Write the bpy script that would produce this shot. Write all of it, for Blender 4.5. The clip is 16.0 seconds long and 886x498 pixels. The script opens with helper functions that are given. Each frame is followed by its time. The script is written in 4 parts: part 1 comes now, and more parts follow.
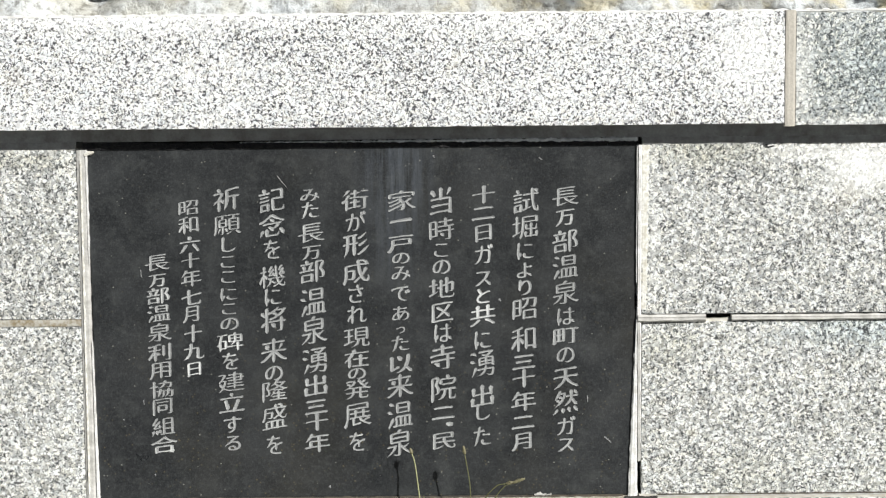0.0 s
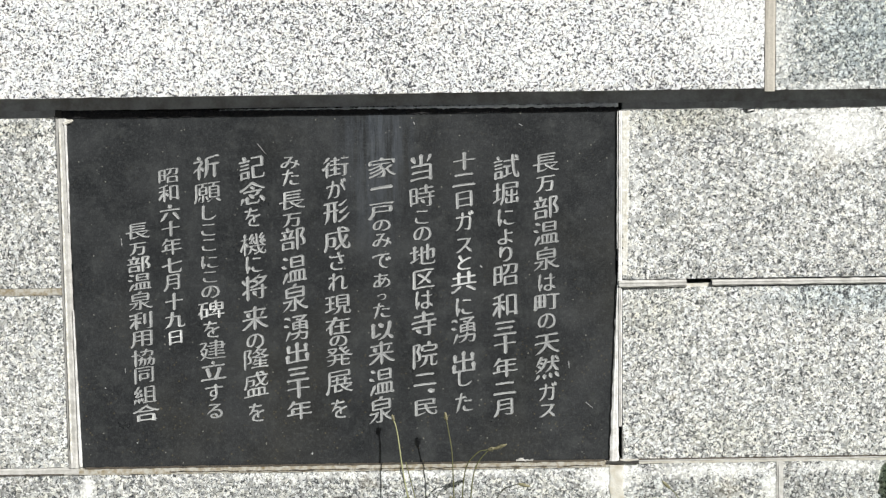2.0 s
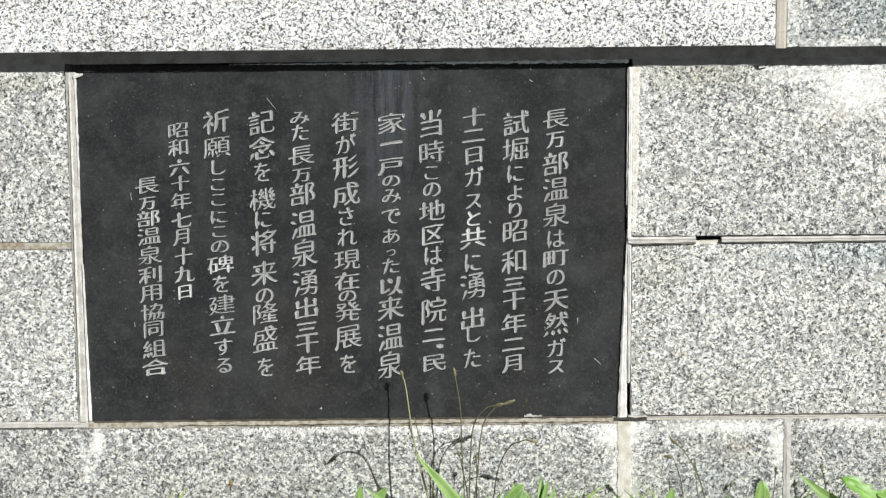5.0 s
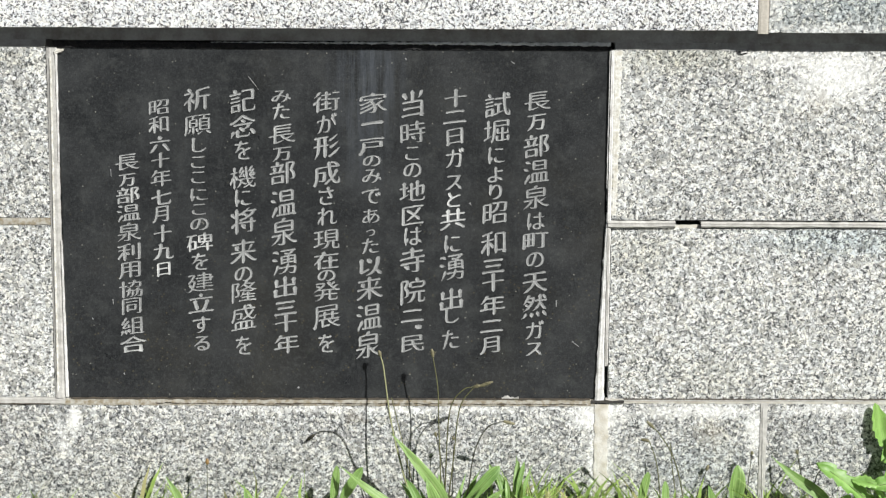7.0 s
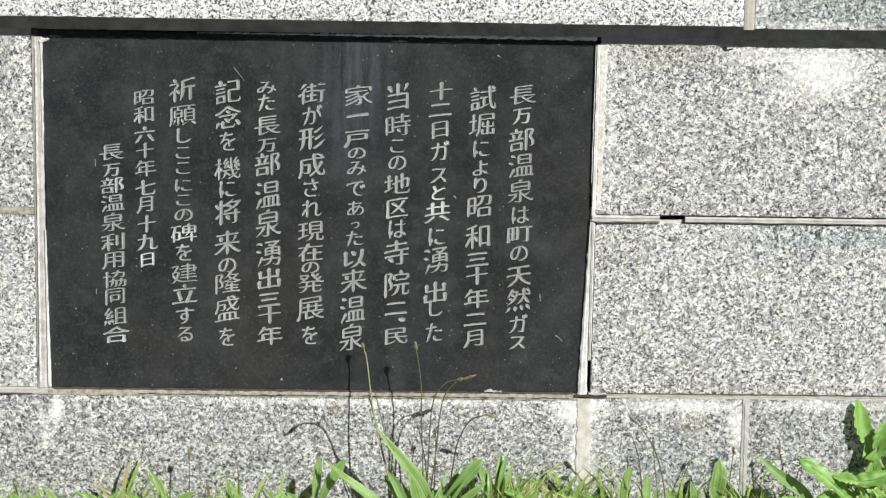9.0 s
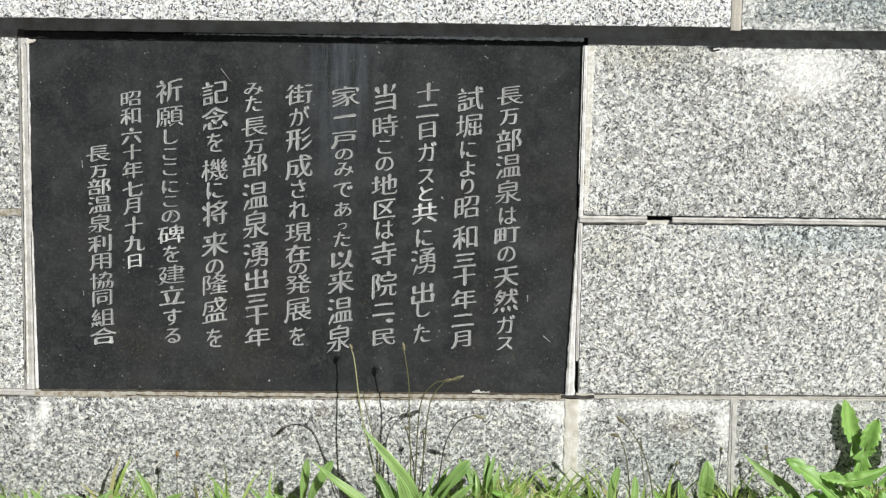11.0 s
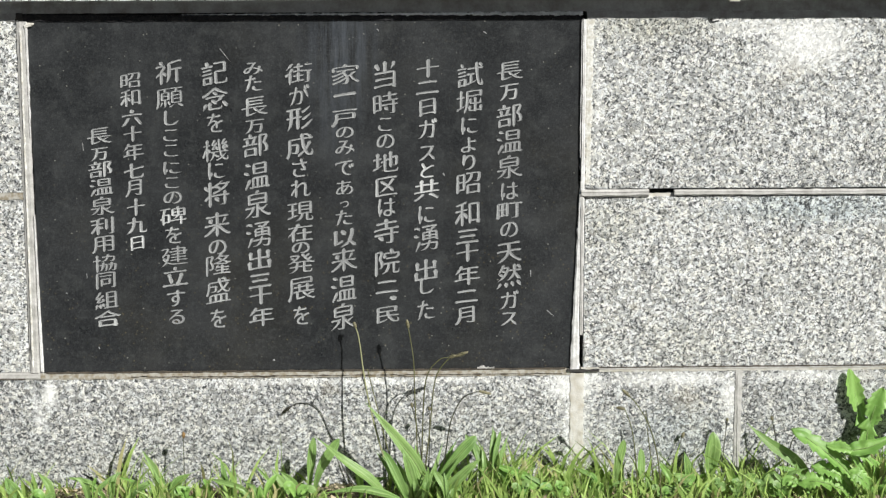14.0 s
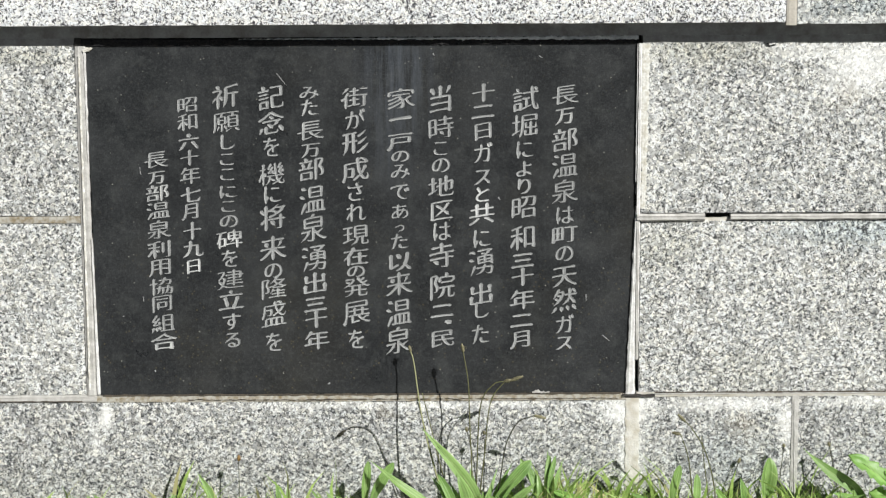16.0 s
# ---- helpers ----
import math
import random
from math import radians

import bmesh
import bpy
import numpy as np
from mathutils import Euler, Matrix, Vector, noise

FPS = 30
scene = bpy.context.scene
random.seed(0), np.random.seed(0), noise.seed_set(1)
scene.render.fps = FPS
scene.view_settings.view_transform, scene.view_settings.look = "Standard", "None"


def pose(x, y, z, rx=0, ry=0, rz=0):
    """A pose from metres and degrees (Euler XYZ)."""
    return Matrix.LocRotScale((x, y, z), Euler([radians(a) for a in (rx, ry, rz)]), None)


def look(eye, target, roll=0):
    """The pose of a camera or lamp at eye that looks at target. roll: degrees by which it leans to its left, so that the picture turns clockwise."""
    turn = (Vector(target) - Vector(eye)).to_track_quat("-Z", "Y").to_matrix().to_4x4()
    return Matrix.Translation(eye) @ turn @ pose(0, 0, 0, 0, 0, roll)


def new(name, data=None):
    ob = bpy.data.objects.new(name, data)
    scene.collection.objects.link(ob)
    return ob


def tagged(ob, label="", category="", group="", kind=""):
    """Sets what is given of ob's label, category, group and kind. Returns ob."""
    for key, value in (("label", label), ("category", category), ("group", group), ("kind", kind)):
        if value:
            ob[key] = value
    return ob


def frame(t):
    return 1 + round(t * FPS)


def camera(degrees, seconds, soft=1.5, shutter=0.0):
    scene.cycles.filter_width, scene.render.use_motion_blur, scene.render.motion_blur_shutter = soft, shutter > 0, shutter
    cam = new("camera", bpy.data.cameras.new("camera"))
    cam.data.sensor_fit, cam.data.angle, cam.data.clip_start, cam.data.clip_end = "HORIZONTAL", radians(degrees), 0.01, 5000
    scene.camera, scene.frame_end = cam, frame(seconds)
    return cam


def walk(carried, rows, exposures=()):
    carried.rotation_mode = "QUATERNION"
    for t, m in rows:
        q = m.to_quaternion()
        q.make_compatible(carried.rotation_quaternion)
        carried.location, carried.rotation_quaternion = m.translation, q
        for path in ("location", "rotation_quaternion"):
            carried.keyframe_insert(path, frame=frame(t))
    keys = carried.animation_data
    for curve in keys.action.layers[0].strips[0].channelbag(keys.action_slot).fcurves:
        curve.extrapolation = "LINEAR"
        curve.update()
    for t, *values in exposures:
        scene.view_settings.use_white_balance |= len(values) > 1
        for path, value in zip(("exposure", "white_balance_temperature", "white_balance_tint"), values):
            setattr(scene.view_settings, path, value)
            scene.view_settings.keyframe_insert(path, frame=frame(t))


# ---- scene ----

# ---------------------------------------------------------------- camera
EYE = (0.1341, -3.1245, 0.961)
cam = camera(26.0, 16.0, soft=1.3)
# seconds, turn to the left, look up, lean (degrees); the camera turns where it is
TURNS = [
    (0.0, 0.082, -6.255, -0.545),
    (0.2, -0.014, -6.348, -0.395),
    (0.5, -0.073, -6.510, -0.158),
    (0.7, -0.174, -6.623, -0.003),
    (1.0, -0.342, -6.847, -0.118),
    (1.5, -0.466, -7.078, -0.424),
    (2.0, -0.483, -7.254, -0.787),
    (2.5, -0.511, -7.445, -0.931),
    (3.0, -0.502, -7.657, -1.078),
    (3.5, -0.405, -7.990, -1.214),
    (3.7, -0.348, -8.057, -1.156),
    (4.0, -0.258, -8.201, -1.020),
    (6.5, -0.584, -8.962, 0.142),
    (7.0, -0.803, -9.139, 0.340),
    (7.5, -0.964, -9.265, 0.484),
    (8.0, -1.084, -9.357, 0.745),
    (10.5, -1.504, -9.314, 0.903),
    (11.0, -1.660, -9.310, 0.881),
    (11.5, -1.677, -9.349, 0.874),
    (12.0, -1.671, -9.451, 0.814),
    (12.5, -1.709, -9.482, 0.630),
    (13.0, -1.634, -9.604, 0.428),
    (13.5, -1.565, -9.729, 0.064),
    (13.7, -1.592, -9.890, 0.018),
    (14.0, -1.586, -10.014, -0.157),
    (14.2, -1.415, -10.104, 0.082),
    (14.5, -1.169, -10.197, -0.416),
    (14.7, -0.839, -10.067, -0.510),
    (15.0, -0.391, -9.845, -0.558),
    (15.2, -0.230, -9.715, -0.463),
    (15.5, -0.085, -9.549, -0.465),
    (16.0, 0.082, -9.291, -0.317),
]
walk(cam, [(t, pose(*EYE, 90 + up, 0, left) @ pose(0, 0, 0, 0, 0, lean)) for t, left, up, lean in TURNS],
     exposures=[(0.0, 0.46), (3.0, 0.43), (8.0, 0.38), (11.0, 0.32), (16.0, 0.31)])

# ---------------------------------------------------------------- light
SUN_WAY = Vector((0.9, -1.0, 1.02)).normalized()
world = bpy.data.worlds.new("sky")
scene.world = world
world.use_nodes = True
wn = world.node_tree.nodes
sky = wn.new("ShaderNodeTexSky")
sky.sky_type = "NISHITA"
sky.sun_disc = False
sky.sun_elevation = math.asin(SUN_WAY.z)
sky.sun_rotation = math.atan2(SUN_WAY.x, SUN_WAY.y)
wn["Background"].inputs["Strength"].default_value = 0.018
world.node_tree.links.new(sky.outputs["Color"], wn["Background"].inputs["Color"])
sun_data = bpy.data.lights.new("sun", "SUN")
sun_data.energy, sun_data.angle, sun_data.color = 5.0, radians(0.5), (0.985, 0.975, 0.925)
sun = new("sun", sun_data)
sun.matrix_world = look(SUN_WAY * 30, (0, 0, 0))


# ---------------------------------------------------------------- materials
class Nodes:
    """A new material with a Principled shader and short calls to add nodes."""

    def __init__(self, name, rough=0.6, spec=0.5):
        self.mat = bpy.data.materials.new(name)
        self.mat.use_nodes = True
        self.tree = self.mat.node_tree
        self.bsdf = self.tree.nodes["Principled BSDF"]
        self.bsdf.inputs["Roughness"].default_value = rough
        self.bsdf.inputs["Specular IOR Level"].default_value = spec

    def put(self, socket, value):
        if isinstance(value, bpy.types.NodeSocket):
            self.tree.links.new(value, socket)
        else:
            socket.default_value = value

    def node(self, kind, **inputs):
        n = self.tree.nodes.new("ShaderNode" + kind)
        for key, value in inputs.items():
            self.put(n.inputs[key.replace("_", " ")], value)
        return n

    def coords(self, spread=7.0):
        """Object coordinates, shifted by a random step for each object."""
        c = self.node("TexCoord").outputs["Object"]
        r = self.node("ObjectInfo").outputs["Random"]
        return self.vec("ADD", c, self.vec("MULTIPLY", self.join(r, self.math("MULTIPLY", r, 1.7), self.math("MULTIPLY", r, 2.3)), (spread, spread, spread)))

    def join(self, x, y, z):
        return self.node("CombineXYZ", X=x, Y=y, Z=z).outputs[0]

    def vec(self, op, a, b):
        n = self.tree.nodes.new("ShaderNodeVectorMath")
        n.operation = op
        self.put(n.inputs[0], a)
        self.put(n.inputs[1], b)
        return n.outputs["Value" if op in ("LENGTH", "DISTANCE") else "Vector"]

    def math(self, op, a, b=0.0):
        n = self.tree.nodes.new("ShaderNodeMath")
        n.operation = op
        self.put(n.inputs[0], a)
        self.put(n.inputs[1], b)
        return n.outputs[0]

    def noise(self, vector, scale, detail=2.0, rough=0.5, distortion=0.0):
        return self.node("TexNoise", Vector=vector, Scale=scale, Detail=detail, Roughness=rough, Distortion=distortion).outputs["Fac"]

    def ramp(self, fac, *stops):
        n = self.node("ValToRGB", Fac=fac)
        e = n.color_ramp.elements
        while len(e) < len(stops):
            e.new(0.5)
        for k, (at, c) in zip(e, stops):
            k.position = at
            k.color = (c, c, c, 1) if isinstance(c, (int, float)) else (*c, 1)
        return n.outputs["Color"]

    def span(self, value, lo, hi, a=0.0, b=1.0):
        return self.node("MapRange", Value=value, From_Min=lo, From_Max=hi, To_Min=a, To_Max=b).outputs[0]

    def mix(self, fac, a, b, blend="MIX"):
        n = self.tree.nodes.new("ShaderNodeMix")
        n.data_type, n.blend_type = "RGBA", blend
        self.put(n.inputs[0], fac)
        for s, v in ((n.inputs[6], a), (n.inputs[7], b)):
            self.put(s, v if isinstance(v, bpy.types.NodeSocket) else (*v, 1))
        return n.outputs[2]

    def finish(self, color, bump=None, strength=0.3, distance=0.002, rough=None):
        self.put(self.bsdf.inputs["Base Color"], color if isinstance(color, bpy.types.NodeSocket) else (*color, 1))
        if bump is not None:
            b = self.node("Bump", Height=bump, Strength=strength, Distance=distance)
            self.tree.links.new(b.outputs[0], self.bsdf.inputs["Normal"])
        if rough is not None:
            self.put(self.bsdf.inputs["Roughness"], rough)
        return self.mat


def granite(name, dark, mid, light, lo=0.40, pale_spots=(), stains=(), size=1.0, veil=0.6, patchy=0.10, haze=1.0, hooks=1.0, broad=0.0):
    """Speckled granite: grey quartz and pale feldspar crystals, dark mica flakes, grime, lime and other pale patches,
    and stains at some places.
    """
    n = Nodes(name, rough=0.55, spec=0.35)
    p = n.coords()
    stir = n.node("TexNoise", Vector=p, Scale=170 / size, Detail=1.0).outputs["Color"]
    warped = n.vec("ADD", p, n.vec("MULTIPLY", n.vec("SUBTRACT", stir, (0.5, 0.5, 0.5)), (0.009 * size, 0.009 * size, 0.009 * size)))
    cell = n.node("SeparateXYZ", Vector=n.node("TexVoronoi", Vector=warped, Scale=225 / size).outputs["Color"])
    flakes = n.noise(p, 235 / size, 1.6, 0.5, 1.1)
    fine = n.noise(n.vec("ADD", p, (3.1, 1.7, 5.3)), 420 / size, 1.0, 0.5, 0.4)
    cloud = n.noise(p, 5.0, 3.0, 0.55)
    patches = n.noise(p, 17.0, 2.0, 0.5)
    shift = n.math("ADD", n.math("MULTIPLY", n.math("SUBTRACT", cloud, 0.5), patchy), n.math("MULTIPLY", n.math("SUBTRACT", patches, 0.5), 0.06))
    f = n.math("ADD", flakes, shift)
    pos = n.node("NewGeometry").outputs["Position"]
    wob = n.math("ADD", n.math("MULTIPLY", n.noise(pos, 34.0, 3.0, 0.6), 0.5), n.math("MULTIPLY", n.noise(pos, 170.0, 2.0, 0.6), 0.5))

    def zone(centre, radii, power):
        d = n.vec("LENGTH", n.vec("DIVIDE", n.vec("SUBTRACT", pos, centre), radii), (0, 0, 0))
        return n.span(n.math("ADD", d, n.math("MULTIPLY", n.math("SUBTRACT", wob, 0.5), 1.9)), 1.1, 0.25, 0.0, power)

    total = 0.0
    for pale_spot in pale_spots:
        total = n.math("MAXIMUM", zone(*pale_spot), total)
    if pale_spots:
        f = n.math("ADD", f, n.math("MULTIPLY", total, 0.11))
    body = n.ramp(cell.outputs[0], (0.0, tuple(0.62 * c for c in mid)), (0.22, mid), (0.5, tuple(0.5 * (a + b) for a, b in zip(mid, light))), (0.72, light), (1.0, light))
    body = n.mix(n.span(f, lo + 0.02, lo + 0.16, 0.55 * haze, 0.0), body, tuple(0.8 * c for c in mid))
    body = n.mix(n.span(fine, 0.38, 0.44, 0.6 * haze, 0.0), body, tuple(0.5 * (a + b) for a, b in zip(dark, mid)))
    curl = n.math("ABSOLUTE", n.math("SUBTRACT", n.noise(n.vec("ADD", p, (1.3, 6.1, 2.2)), 150 / size, 1.0, 0.5, 0.6), 0.5))
    gate = n.math("SUBTRACT", n.noise(n.vec("ADD", p, (7.7, 0.4, 3.9)), 190 / size, 1.0, 0.5), n.math("MULTIPLY", n.math("ADD", shift, n.math("MULTIPLY", total, 0.05)), 0.9))
    hook = n.math("MULTIPLY", n.span(curl, 0.022 + broad, 0.045 + broad, hooks, 0.0), n.span(gate, 0.485 - 1.5 * broad, 0.53 - 1.5 * broad))
    color = n.mix(n.math("MAXIMUM", n.span(f, lo - 0.035, lo + 0.02, 1.0, 0.0), hook), body, dark)
    tint = n.ramp(cell.outputs[1], (0.15, (0.91, 0.93, 0.95)), (0.5, (0.97, 0.97, 0.965)), (0.85, (1.0, 0.985, 0.93)))
    color = n.mix(1.0, color, tint, "MULTIPLY")
    rust = n.span(n.noise(n.vec("ADD", p, (9, 4, 2)), 9.0, 4.0, 0.6), 0.64, 0.8, 0.0, 0.30)
    color = n.mix(rust, color, (0.42, 0.34, 0.22))
    for centre, radii, power, tone in stains:
        color = n.mix(zone(centre, radii, power), color, n.mix(1.0, color, tone, "MULTIPLY"))
    if pale_spots:
        color = n.mix(n.math("MULTIPLY", total, n.span(f, lo, lo + 0.10, 0.15 * veil, veil)), color, (0.90, 0.90, 0.885))
    return n.finish(color, flakes, 0.12, 0.001, n.span(flakes, 0.35, 0.65, 0.42, 0.62))


GRIME = (0.85, 0.84, 0.77)
DAMP = (0.74, 0.82, 0.86)
# first spot: strong white patch on the upper right stone
STONE = granite("granite", (0.046, 0.049, 0.053), (0.43, 0.435, 0.43), (0.86, 0.865, 0.855), 0.40, size=1.12, veil=0.45, haze=0.75, hooks=0.95, broad=0.003,
                pale_spots=(((0.820, 0, 0.750), (0.085, 1, 0.060), 1.3), ((0.73, 0, 0.772), (0.10, 1, 0.022), 0.7), ((0.475, 0, 0.66), (0.012, 1, 0.16), 0.5)),
                stains=(((0.56, 0, 0.772), (0.13, 1, 0.030), 0.8, GRIME), ((0.50, 0, 0.45), (0.06, 1, 0.05), 0.5, GRIME),
                        ((0.85, 0, 0.475), (0.20, 1, 0.035), 0.75, DAMP), ((-0.56, 0, 0.77), (0.12, 1, 0.02), 0.6, GRIME), ((0.63, 0, 0.245), (0.09, 1, 0.05), 0.4, GRIME)))
STONE_GREY = granite("granite_damp", (0.044, 0.050, 0.055), (0.36, 0.385, 0.39), (0.82, 0.835, 0.82), 0.405, size=1.08, haze=0.8, hooks=0.95, broad=0.004,
                     pale_spots=(((0.70, 0, 0.90), (0.030, 1, 0.12), 0.7), ((0.80, 0, 0.82), (0.14, 1, 0.014), 0.6)), stains=(((0.92, 0, 0.91), (0.20, 1, 0.09), 0.8, DAMP),))
# blown-out whites near the top edge and right end are painted in
COPING = granite("granite_bleached", (0.05, 0.05, 0.058), (0.76, 0.765, 0.78), (0.93, 0.94, 0.955), 0.395, size=1.0, patchy=0.14, haze=0.45, hooks=1.0, broad=0.016,
                 pale_spots=(((-0.34, 0, 1.0), (0.34, 1, 0.035), 0.55), ((0.28, 0, 0.985), (0.34, 1, 0.03), 0.30), ((0.62, 0, 0.93), (0.08, 1, 0.09), 0.55)))
BASE = granite("granite_base", (0.042, 0.045, 0.050), (0.34, 0.345, 0.345), (0.76, 0.765, 0.755), 0.405, size=1.10, haze=0.8, hooks=0.9, broad=0.004,
               pale_spots=(((-0.434, 0, 0.167), (0.014, 1, 0.032), 1.3), ((-0.455, 0, 0.13), (0.014, 1, 0.04), 0.5), ((0.440, 0, 0.175), (0.060, 1, 0.03), 1.2), ((0.444, 0, 0.10), (0.028, 1, 0.10), 0.8),
                       ((0.60, 0, 0.185), (0.13, 1, 0.016), 0.8), ((0.705, 0, 0.15), (0.022, 1, 0.05), 0.8),
                       ((0.05, 0, 0.186), (0.40, 1, 0.008), 0.55), ((0.85, 0, 0.188), (0.14, 1, 0.012), 0.5)),
               stains=(((0.60, 0, 0.09), (0.10, 1, 0.06), 0.4, DAMP),))


def mortar(name, base, stain, scale=60.0, rough=0.85):
    n = Nodes(name, rough=rough, spec=0.2)
    p = n.coords()
    fine = n.noise(p, 240.0, 3.0, 0.6)
    wide = n.noise(p, scale, 4.0, 0.6)
    color = n.mix(n.span(wide, 0.40, 0.68), base, stain)
    color = n.mix(n.span(fine, 0.30, 0.7, 0.25, 0.0), color, (0.12, 0.11, 0.10))
    return n.finish(color, n.math("ADD", fine, wide), 0.5, 0.0015)


LIME = mortar("lime_mortar", (0.72, 0.71, 0.67), (0.50, 0.46, 0.38))
SEALANT = mortar("grey_sealant", (0.58, 0.57, 0.55), (0.40, 0.39, 0.37), 45.0, 0.55)
WHITE = mortar("white_mortar", (0.82, 0.82, 0.815), (0.60, 0.59, 0.57), 50.0)
SMEAR = mortar("smeared_mortar", (0.83, 0.83, 0.80), (0.58, 0.55, 0.47), 130.0)
BUFF = mortar("buff_sealant", (0.56, 0.525, 0.465), (0.47, 0.44, 0.39), 12.0, 0.6)
RUSTY = mortar("stained_mortar", (0.48, 0.465, 0.42), (0.25, 0.20, 0.12), 130.0)
CRACK = mortar("cracked_grime", (0.10, 0.085, 0.065), (0.05, 0.045, 0.04), 70.0)
PALE_SEAL = mortar("weathered_sealant", (0.84, 0.87, 0.90), (0.40, 0.42, 0.45), 55.0, 0.6)
# flat mottled grey of the shaded stone below the coping
COPING_SHADE = mortar("coping_shade", (0.43, 0.44, 0.45), (0.27, 0.265, 0.255), 38.0, 0.8)
# near-black for the shadowed gap over the plaque and the crack beside it
GAP_BLACK = mortar("gap_black", (0.006, 0.007, 0.010), (0.014, 0.015, 0.019), 60.0, 0.6)
CORE = mortar("dark_core", (0.05, 0.048, 0.045), (0.03, 0.03, 0.03), 20.0)
CONCRETE = mortar("kerb_concrete", (0.88, 0.87, 0.83), (0.78, 0.76, 0.71), 30.0)


def black_granite():
    n = Nodes("polished_black_granite", rough=0.3, spec=0.5)
    p = n.coords()
    pos = n.node("TexCoord").outputs["Object"]
    dust = n.noise(p, 9.0, 5.0, 0.65)
    grain = n.noise(p, 420.0, 2.0, 0.6)
    bits = n.span(n.node("TexVoronoi", Vector=p, Scale=85.0).outputs["Distance"], 0.05, 0.13, 1.0, 0.0)
    rare = n.span(n.noise(p, 60.0, 1.0, 0.5), 0.535, 0.61)
    drip = n.noise(n.vec("MULTIPLY", pos, (75.0, 1.0, 5.0)), 1.0, 4.0, 0.75)
    zone = n.vec("LENGTH", n.vec("DIVIDE", n.vec("SUBTRACT", pos, (0.055, 0, 0.26)), (0.075, 1, 0.22)), (0, 0, 0))
    drip = n.math("MULTIPLY", n.span(drip, 0.40, 0.80), n.span(zone, 1.0, 0.2))
    wide = n.noise(pos, 3.2, 4.0, 0.6)
    smear = n.noise(n.vec("ADD", p, (2, 5, 1)), 32.0, 4.0, 0.65)
    color = n.mix(n.span(grain, 0.35, 0.7), (0.0092, 0.0104, 0.0118), (0.032, 0.0342, 0.0368))
    color = n.mix(n.span(dust, 0.42, 0.75, 0.0, 0.40), color, (0.068, 0.072, 0.075))
    color = n.mix(n.span(smear, 0.50, 0.72, 0.0, 0.55), color, (0.060, 0.064, 0.064))
    color = n.mix(n.span(wide, 0.52, 0.70, 0.0, 0.5), color, (0.034, 0.033, 0.028))
    mott = n.noise(p, 170.0, 3.0, 0.7)
    color = n.mix(n.span(mott, 0.50, 0.72, 0.0, 0.40), color, (0.085, 0.089, 0.091))
    spots = n.span(n.node("TexVoronoi", Vector=n.vec("ADD", p, (3, 3, 3)), Scale=120.0).outputs["Distance"], 0.10, 0.22, 1.0, 0.0)
    brown = n.span(n.node("SeparateXYZ", Vector=pos).outputs[2], 0.1, -0.2, 0.15, 0.75)
    color = n.mix(n.math("MULTIPLY", n.math("MULTIPLY", spots, brown), n.span(n.noise(p, 38.0, 2.0, 0.6), 0.47, 0.6)), color, (0.105, 0.088, 0.052))
    color = n.mix(n.math("MULTIPLY", bits, rare), color, (0.22, 0.22, 0.195))
    color = n.mix(n.math("MULTIPLY", drip, 0.72), color, (0.135, 0.153, 0.182))
    return n.finish(color, grain, 0.05, 0.0005, n.span(dust, 0.3, 0.7, 0.26, 0.42))


PLAQUE = black_granite()


def letter_paint():
    n = Nodes("silver_grey_lettering", rough=0.6, spec=0.3)
    p = n.coords()
    w = n.noise(p, 160.0, 3.0, 0.65)
    b = n.noise(n.node("NewGeometry").outputs["Position"], 11.0, 2.0, 0.5)
    color = n.mix(n.span(w, 0.36, 0.66), (0.22, 0.225, 0.23), (0.45, 0.46, 0.46))
    color = n.mix(n.span(b, 0.5, 0.38, 0.0, 0.5), color, (0.24, 0.245, 0.245))
    color = n.mix(n.span(b, 0.58, 0.70, 0.0, 0.4), color, (0.70, 0.71, 0.70))
    pos = n.node("NewGeometry").outputs["Position"]
    for centre, radii in (((-0.283, 0, 0.425), (0.022, 1, 0.022)), ((0.193, 0, 0.525), (0.026, 1, 0.036)), ((-0.222, 0, 0.462), (0.024, 1, 0.022))):
        d = n.vec("LENGTH", n.vec("DIVIDE", n.vec("SUBTRACT", pos, centre), radii), (0, 0, 0))
        color = n.mix(n.span(n.math("ADD", d, n.math("MULTIPLY", w, 0.8)), 1.5, 0.9, 0.0, 0.5), color, (0.80, 0.81, 0.81))
    return n.finish(color, w, 0.4, 0.0006)


LETTER = letter_paint()


def rock_material():
    n = Nodes("weathered_rock", rough=0.9, spec=0.2)
    p = n.node("TexCoord").outputs["Object"]
    wide = n.noise(p, 7.0, 5.0, 0.65, 0.4)
    fine = n.noise(p, 70.0, 5.0, 0.65)
    lich = n.noise(n.vec("ADD", p, (4, 2, 1)), 12.0, 4.0, 0.6)
    color = n.ramp(wide, (0.30, (0.21, 0.20, 0.17)), (0.48, (0.42, 0.43, 0.43)), (0.66, (0.60, 0.63, 0.66)))
    color = n.mix(n.math("MULTIPLY", n.span(lich, 0.46, 0.60, 0.0, 0.75), n.span(n.node("SeparateXYZ", Vector=p).outputs[0], -0.1, 0.5, 0.25, 1.0)), color, (0.55, 0.48, 0.30))
    color = n.mix(n.span(fine, 0.36, 0.50, 0.6, 0.0), color, (0.11, 0.10, 0.08))
    return n.finish(color, n.math("ADD", wide, fine), 0.8, 0.01)


ROCK = rock_material()


